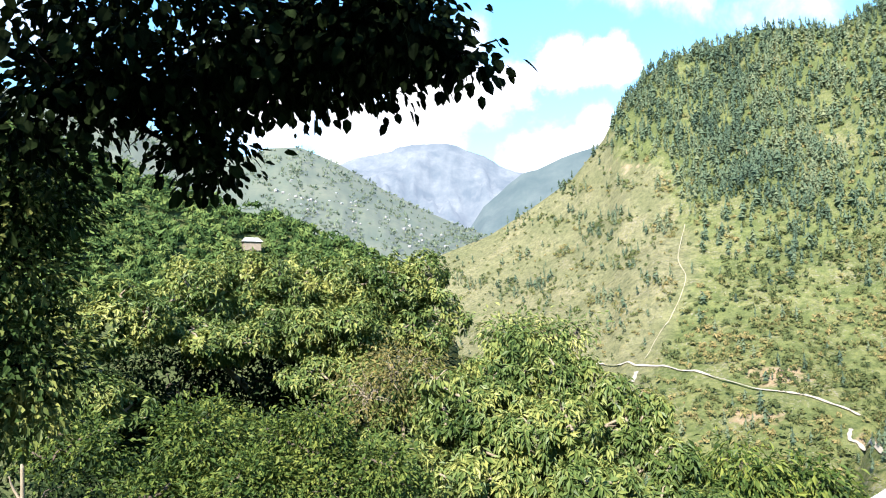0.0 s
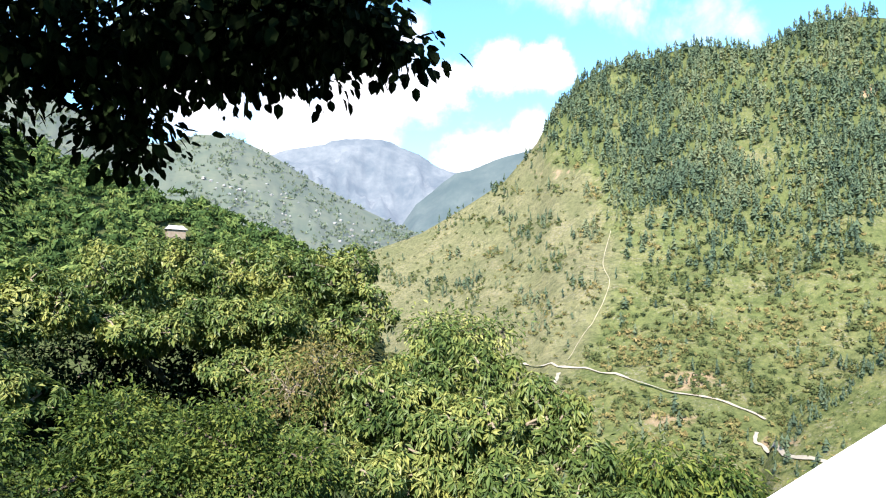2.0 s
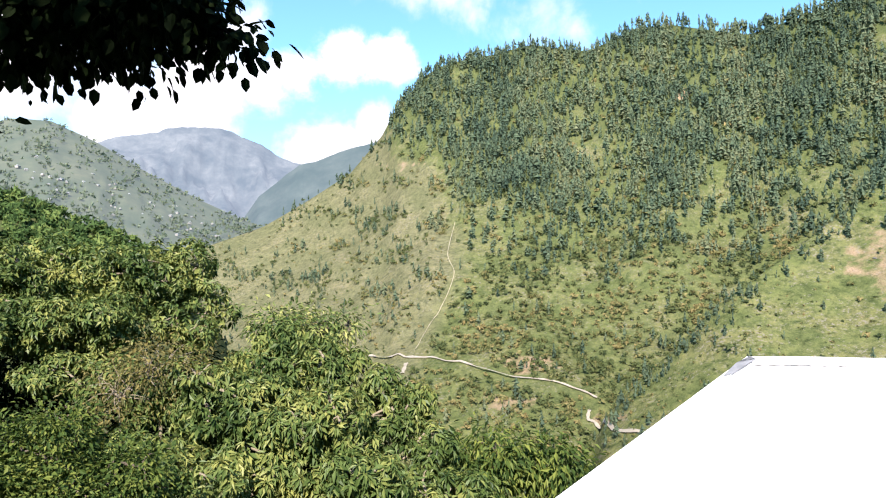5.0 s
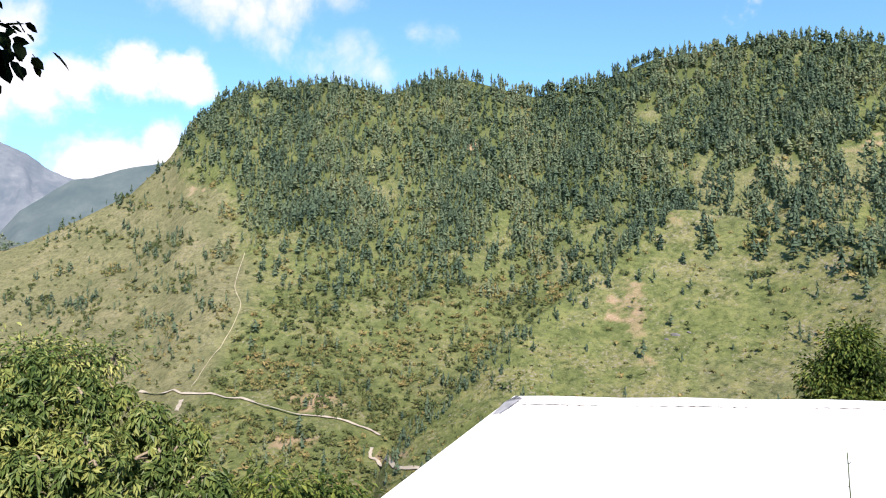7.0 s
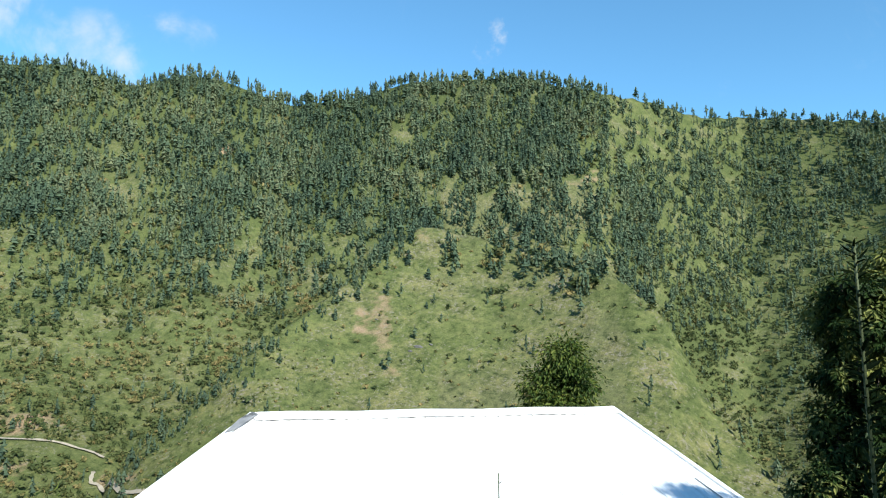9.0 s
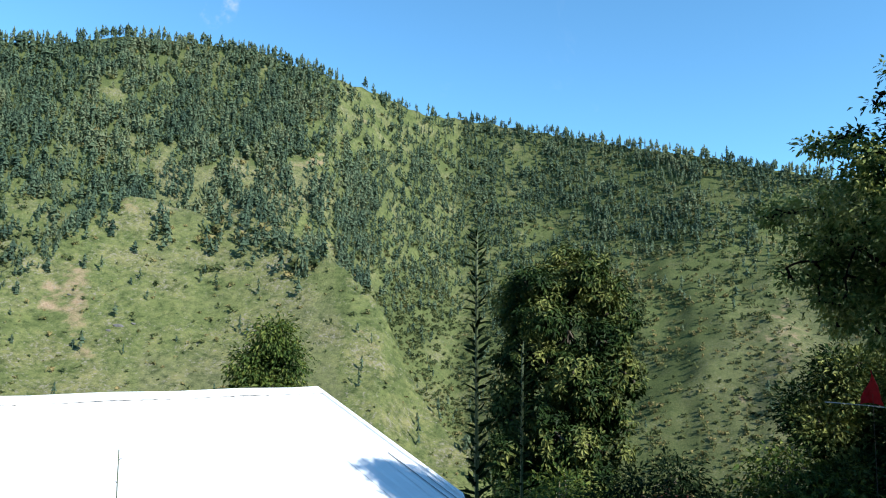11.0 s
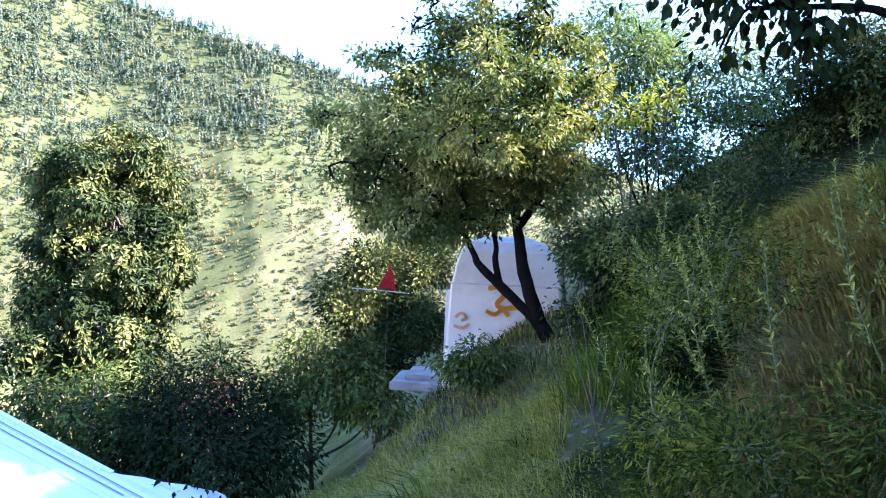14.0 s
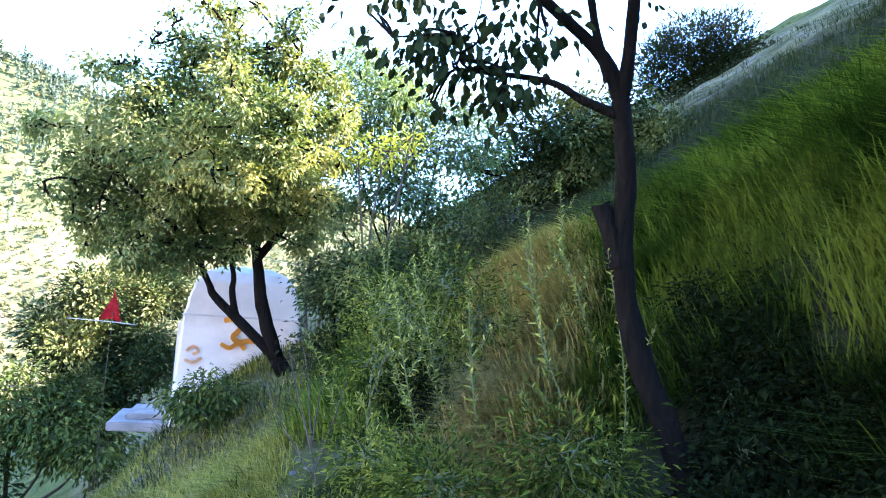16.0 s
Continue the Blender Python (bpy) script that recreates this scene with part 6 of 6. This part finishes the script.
stone((7.17, -4.93, land_xy(7.17, -4.93) + 0.02), (0.12, 0.1, 0.18), 3)
for i in range(200):
    az, r = g.uniform(119.2, 123.2), g.uniform(5.5, 8.8)
    p = on_land(az, r)
    s = 0.016 + 0.05 * g.rand() ** 2
    stone((p.x, p.y, p.z + s * 0.4), (s, s * 0.7, s * 0.45), 20 + i)


# ---- grass ----
def grass(name, az0, az1, r0, r1, tufts, blades, height, material, seed, label, width=0.0045, patch=None, hang=0.35, lean=0.3):
    g = np.random.RandomState(seed)
    az = g.uniform(az0, az1, tufts)
    r = r0 * (r1 / r0) ** g.rand(tufts)
    x, y = r * np.sin(np.radians(az)), r * np.cos(np.radians(az))
    if patch is not None:
        k = patch(az, r, vnoise(x * 0.9, y * 0.9)) > g.rand(tufts)
        az, r, x, y = az[k], r[k], x[k], y[k]
    z = hill(az, r)
    n = len(x) * blades
    h = np.repeat(height * (0.6 + 0.8 * g.rand(len(x))), blades) * (0.6 + 0.6 * g.rand(n))
    grow = np.repeat(np.clip(r / 4, 0.6, 3.0), blades)
    root = np.repeat(np.stack([x, y, z], -1), blades, 0) + g.randn(n, 3) * np.array([0.05, 0.05, 0.0]) * grow[:, None]
    root[:, 2] += -0.02 + 0.7 * (-0.469 * (root[:, 0] - np.repeat(x, blades)) - 0.883 * (root[:, 1] - np.repeat(y, blades)))
    w = g.rand(n) * 6.283
    out = np.stack([np.cos(w), np.sin(w), 0 * w], -1) * (0.25 + 0.5 * g.rand(n))[:, None] + np.array([0.469, 0.883, 0]) * hang
    out = out + np.repeat(g.randn(len(x), 3) * np.array([lean, lean, 0]), blades, 0)
    side = unit(np.cross(out, np.array([0, 0, 1.0]))) * (width * (0.7 + 0.6 * g.rand(n)) * grow)[:, None]
    mid = root + out * h[:, None] * 0.45 + np.array([0, 0, 0.72]) * h[:, None]
    tip = root + out * h[:, None] * 1.15 + np.array([0, 0, 0.78]) * h[:, None]
    v = np.stack([root - side, root + side, mid - side * 0.8, mid + side * 0.8, tip], 1).reshape(-1, 3)
    f = (np.array([(0, 1, 3), (0, 3, 2), (2, 3, 4)])[None] + (np.arange(n) * 5)[:, None, None]).reshape(-1, 3)
    ob = new(name, tri_mesh(name, v, f, material))
    return tagged(ob, label, "grass", kind="stuff")


GRASS = leaf_material("green_grass", (0.005, 0.013, 0.002), (0.028, 0.060, 0.008), (0.12, 0.165, 0.022), 0.22, 0.5, 1.3, spec=0.03, lone=0.25, contrast=2.4)
GRASS_GREY = leaf_material("grey_green_grass", (0.010, 0.018, 0.008), (0.026, 0.040, 0.018), (0.070, 0.080, 0.036), 0.2, 0.6, 0.25, spec=0.03)
GRASS_DRY = leaf_material("dry_grass", (0.13, 0.10, 0.034), (0.26, 0.20, 0.068), (0.38, 0.29, 0.105), 0.3, 0.6, 0.9, spec=0.03)
bare_strip = lambda az, r: np.where((az > 121.2) & (az < 126.0) & (r > 6.0) & (r < 9.6), 0.03, 1.0)
def open_ground(az, r):
    """Less than 1 over the two dark hollows in the bank."""
    x, y = r * np.sin(np.radians(az)), r * np.cos(np.radians(az))
    return 1 - np.clip(1.3 * np.exp(-((x - 5.2) ** 2 + (y + 4.5) ** 2) / 0.3) + 1.6 * np.exp(-((x - 2.05) ** 2 / 0.25 + (y + 3.6) ** 2 / 0.3)) + 1.2 * np.exp(-((x - 1.7) ** 2 / 0.5 + (y + 3.1) ** 2 / 0.3)), 0, 1)


brown = lambda az, r, k: np.clip(1.7 - np.hypot((az - 138.0 + 2.5 * np.log(r / 6.0)) / 3.1, np.log(r / 6.6) / 0.5), 0, 1)
short = lambda az, r, k: np.clip((124 - az) / 3, 0, 1) * np.clip(k * 2.0, 0.35, 1) * bare_strip(az, r)
# yellow-green grass; its lit brightness is put into the blade colours
GRASS_LIT = leaf_material("lit_yellow_green_grass", (0.065, 0.08, 0.014), (0.18, 0.185, 0.036), (0.36, 0.335, 0.10), 0.35, 0.5, 0.5, spec=0.05)
grass("grass", 92, 178, 1.6, 7.0, 4600, 22, 0.25, GRASS, 301, "long green grass on the shaded slope", width=0.0042, hang=0.55, patch=lambda az, r, k: np.clip(1.1 - 0.8 * brown(az, r, k), 0.1, 1) * np.where(az < 122, 0.18, np.where(az < 143, 0.3, 1.0)) * np.where((az > 143) & (r < np.where(az > 155, 3.5, 4.0)), 0.0, 1.0) * np.clip(0.25 + 1.5 * k, 0.2, 1) * np.where((az > 119) & (az < 127) & (r > 3.2) & (r < 9.6), 0.02, 1.0) * open_ground(az, r))
grass("grass", 94, 125, 2.4, 13.0, 5200, 18, 0.13, GRASS_LIT, 304, "short yellow-green grass beside the path", width=0.003, hang=0.5, patch=short)
grass("grass", 122, 178, 7.0, 10.5, 2000, 13, 0.30, GRASS, 302, "green grass along the upper edge of the bank", width=0.0036, hang=0.5, patch=lambda az, r, k: 1 - 0.9 * brown(az, r, k))
grass("grass", 110, 178, 10.0, 40.0, 2400, 11, 0.26, GRASS_GREY, 306, "grey-green dry grass on the farther slope", width=0.0028, hang=0.45)
grass("grass", 138, 172, 2.9, 6.5, 1900, 18, 0.30, GRASS, 305, "long arching grass hanging over the bank", width=0.0030, hang=0.8, lean=0.45, patch=lambda az, r, k: np.where((az > 146) & (r < np.where(az > 155, 3.5, 4.0)), 0.0, 1.0) * (1 - brown(az, r, k)) * np.clip(2.6 * k - 0.2, 0.08, 1) * open_ground(az, r))
grass("grass", 143, 168, 4.5, 5.6, 60, 3, 0.42, GRASS, 307, "thin grass stalks arching over the dark bank", width=0.0016, hang=1.1)
grass("dry_grass", 130, 147, 3.4, 13, 4600, 22, 0.32, GRASS_DRY, 303, "patch of brown dry grass on the slope", patch=brown)

# low herbs between the grass
g = np.random.RandomState(310)
n = 760
az, r = np.where(g.rand(n) < 0.75, g.uniform(121, 145, n), g.uniform(100, 146, n)), 2.2 * (10 / 2.2) ** g.rand(n)
k = g.rand(n) < np.clip(2.2 * vnoise(r * np.sin(np.radians(az)) * 1.4 + 5, r * np.cos(np.radians(az)) * 1.4), 0.1, 1) * open_ground(az, r) * (1 - brown(az, r, 0)) * bare_strip(az, r)
az, r = az[k], r[k]
n = len(az)
z = hill(az, r)
tufts = np.stack([r * np.sin(np.radians(az)), r * np.cos(np.radians(az)), z], -1)
many = 26
root = np.repeat(tufts, many, 0) + np.abs(g.randn(n * many, 3)) * np.array([0.0, 0.0, 0.16]) + g.randn(n * many, 3) * np.array([0.09, 0.09, 0.02])
axis = unit(g.randn(n * many, 3) + np.array([0, 0, 0.5]))
face = unit(g.randn(n * many, 3) * 0.6 + np.array([0, 0, 1.0]))
herbs = new("herbs", leaves_mesh("herbs", root, axis, face, 0.024 + 0.020 * g.rand(n * many), 0.34, LEAF_WEED))
tagged(herbs, "low broad-leaved herbs among the grass", "herbs", kind="stuff")

# leafy undergrowth on the bank
for i, (az, el, r, w, h) in enumerate([(125.8, -5.0, 4.6, 0.24, 0.24), (127.5, -2.0, 4.8, 0.28, 0.24), (130.5, 1.0, 5.0, 0.28, 0.2), (126.0, -12.5, 3.7, 0.18, 0.14), (131.8, -14.0, 3.1, 0.16, 0.12), (125.2, -0.5, 6.0, 0.28, 0.2), (141.5, -10.5, 3.2, 0.2, 0.14)]):
    shrub("bush", "leafy green undergrowth bush on the bank", az + 0.8, r, [(az, el, r, (w, w, h)), (az + 2.2, el - 2.5, r, (w * 0.8, w * 0.8, h * 0.8))], 70, 26, 0.042, 0.25, LEAF_WEED, STEM, 320 + i, spread=0.10, droop=0.1, stem=0.012, thin=0.004, twigs=40, group="bushes on the bank")


# near-black leaves added for the shade in the hollows under the overhanging grass
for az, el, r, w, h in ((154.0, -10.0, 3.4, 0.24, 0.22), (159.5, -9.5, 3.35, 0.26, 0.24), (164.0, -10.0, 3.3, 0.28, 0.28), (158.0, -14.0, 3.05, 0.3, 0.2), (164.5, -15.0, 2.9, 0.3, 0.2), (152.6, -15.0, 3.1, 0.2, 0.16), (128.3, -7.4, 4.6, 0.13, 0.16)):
    shrub("bush", "near-black leaf filler standing for shade in a hollow of the bank", az, r, [(az, el, r, (w, w * 0.7, h))], 150, 22, 0.035, 0.5, LEAF_DEEP_SHADE, STEM, 340 + int(az), spread=0.06, droop=0.3, stem=0.008, thin=0.003, twigs=20, hollow=0.2, group="bushes on the bank")


# more near-black tufts along the bank, again in place of shade
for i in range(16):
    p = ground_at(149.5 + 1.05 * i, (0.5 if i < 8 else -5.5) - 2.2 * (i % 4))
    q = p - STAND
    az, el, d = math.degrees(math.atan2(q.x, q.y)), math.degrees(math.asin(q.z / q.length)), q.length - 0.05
    shrub("bush", "near-black leaf filler standing for shade in a hollow of the bank", az, math.hypot(q.x, q.y), [(az, el, d, (0.2, 0.16, 0.2))], 110, 18, 0.036, 0.4, LEAF_DEEP_SHADE, STEM, 360 + i, spread=0.06, droop=0.5, stem=0.008, thin=0.003, twigs=20, hollow=0.2, group="bushes on the bank")


# ---- far houses ----
def cottage(name, place, size, turn, label, group, walls=None, roof=None):
    ob = thing(name, place, label, "house", group)
    ob.rotation_euler = (0, 0, turn)
    w, d, h = size
    part("wall", box_mesh((w, d, h), 0), walls or FAR_WALL, ob)
    bm = bmesh.new()
    e = 0.12 * w
    q = [bm.verts.new(c) for c in ((-w / 2 - e, -d / 2 - e, h), (w / 2 + e, -d / 2 - e, h), (w / 2 + e, d / 2 + e, h), (-w / 2 - e, d / 2 + e, h), (-w / 2 + e, 0, h * 1.55), (w / 2 - e, 0, h * 1.55))]
    for f in ((0, 1, 5, 4), (2, 3, 4, 5), (1, 2, 5), (3, 0, 4), (3, 2, 1, 0)):
        bm.faces.new([q[i] for i in f])
    part("roof", bm, roof or FAR_ROOF, ob, "pale tin roof")
    for k in (-0.25, 0.25):
        win = part("window", box_mesh((w * 0.16, 0.2, h * 0.38), 0), FAR_DARK, ob, "dark window")
        win.location = (w * k, -d / 2, h * 0.35)
    return ob


FAR_WALL = plain_material("far_plaster", (0.30, 0.28, 0.26), 0.9, 0.5, 0.2)
FAR_ROOF = plain_material("far_tin_roof", (0.34, 0.34, 0.34), 0.6, 0.5, 0.15)
FAR_DARK = plain_material("far_window", (0.06, 0.06, 0.07), 0.4, 0.5, 0.2)
p = meet(-14.6, 5.0, 150, 420)
cottage("farmhouse", (p.x, p.y, p.z + 0.4), (8.6, 6.4, 4.4), radians(202), "tan farmhouse with a grey tin roof among the trees", "",
        plain_material("tan_plaster", (0.24, 0.19, 0.14), 0.9, 0.6, 0.3), plain_material("grey_tin", (0.42, 0.40, 0.36), 0.6, 0.6, 0.25))
first = cottage("village_house", (0, 0, 0), (6.5, 5.5, 3.2), 0.0, "small pale village house on the far terraced slope", "village houses")
spot = []
for i in range(64):
    if i < 7:
        az, el = -12.8 + i * 0.5, 9.7 - i * 0.13
    else:
        az = g.uniform(-11, 4.5) if i % 4 else g.uniform(-15, 4)
        el = g.uniform(0.5, 0.76) * float(lookup(az, VILLAGE_SKY)) + 0.8
    t = np.clip((el - 1.0) / (float(lookup(az, VILLAGE_SKY)) - 1.0), 0, 1) ** 1.25
    r = 950 + 550 * t - 8
    spot.append((az, r, r * math.tan(radians(el)), g.uniform(0, 3.1)))
for i, (az, r, z, w) in enumerate(spot):
    m = Matrix.Translation(pt(az, r, z - 1)) @ Matrix.Rotation(w, 4, "Z")
    if i == 0:
        first.matrix_basis = m
    else:
        copy_thing(first, m @ Matrix.Scale(g.uniform(0.45, 0.85), 4))
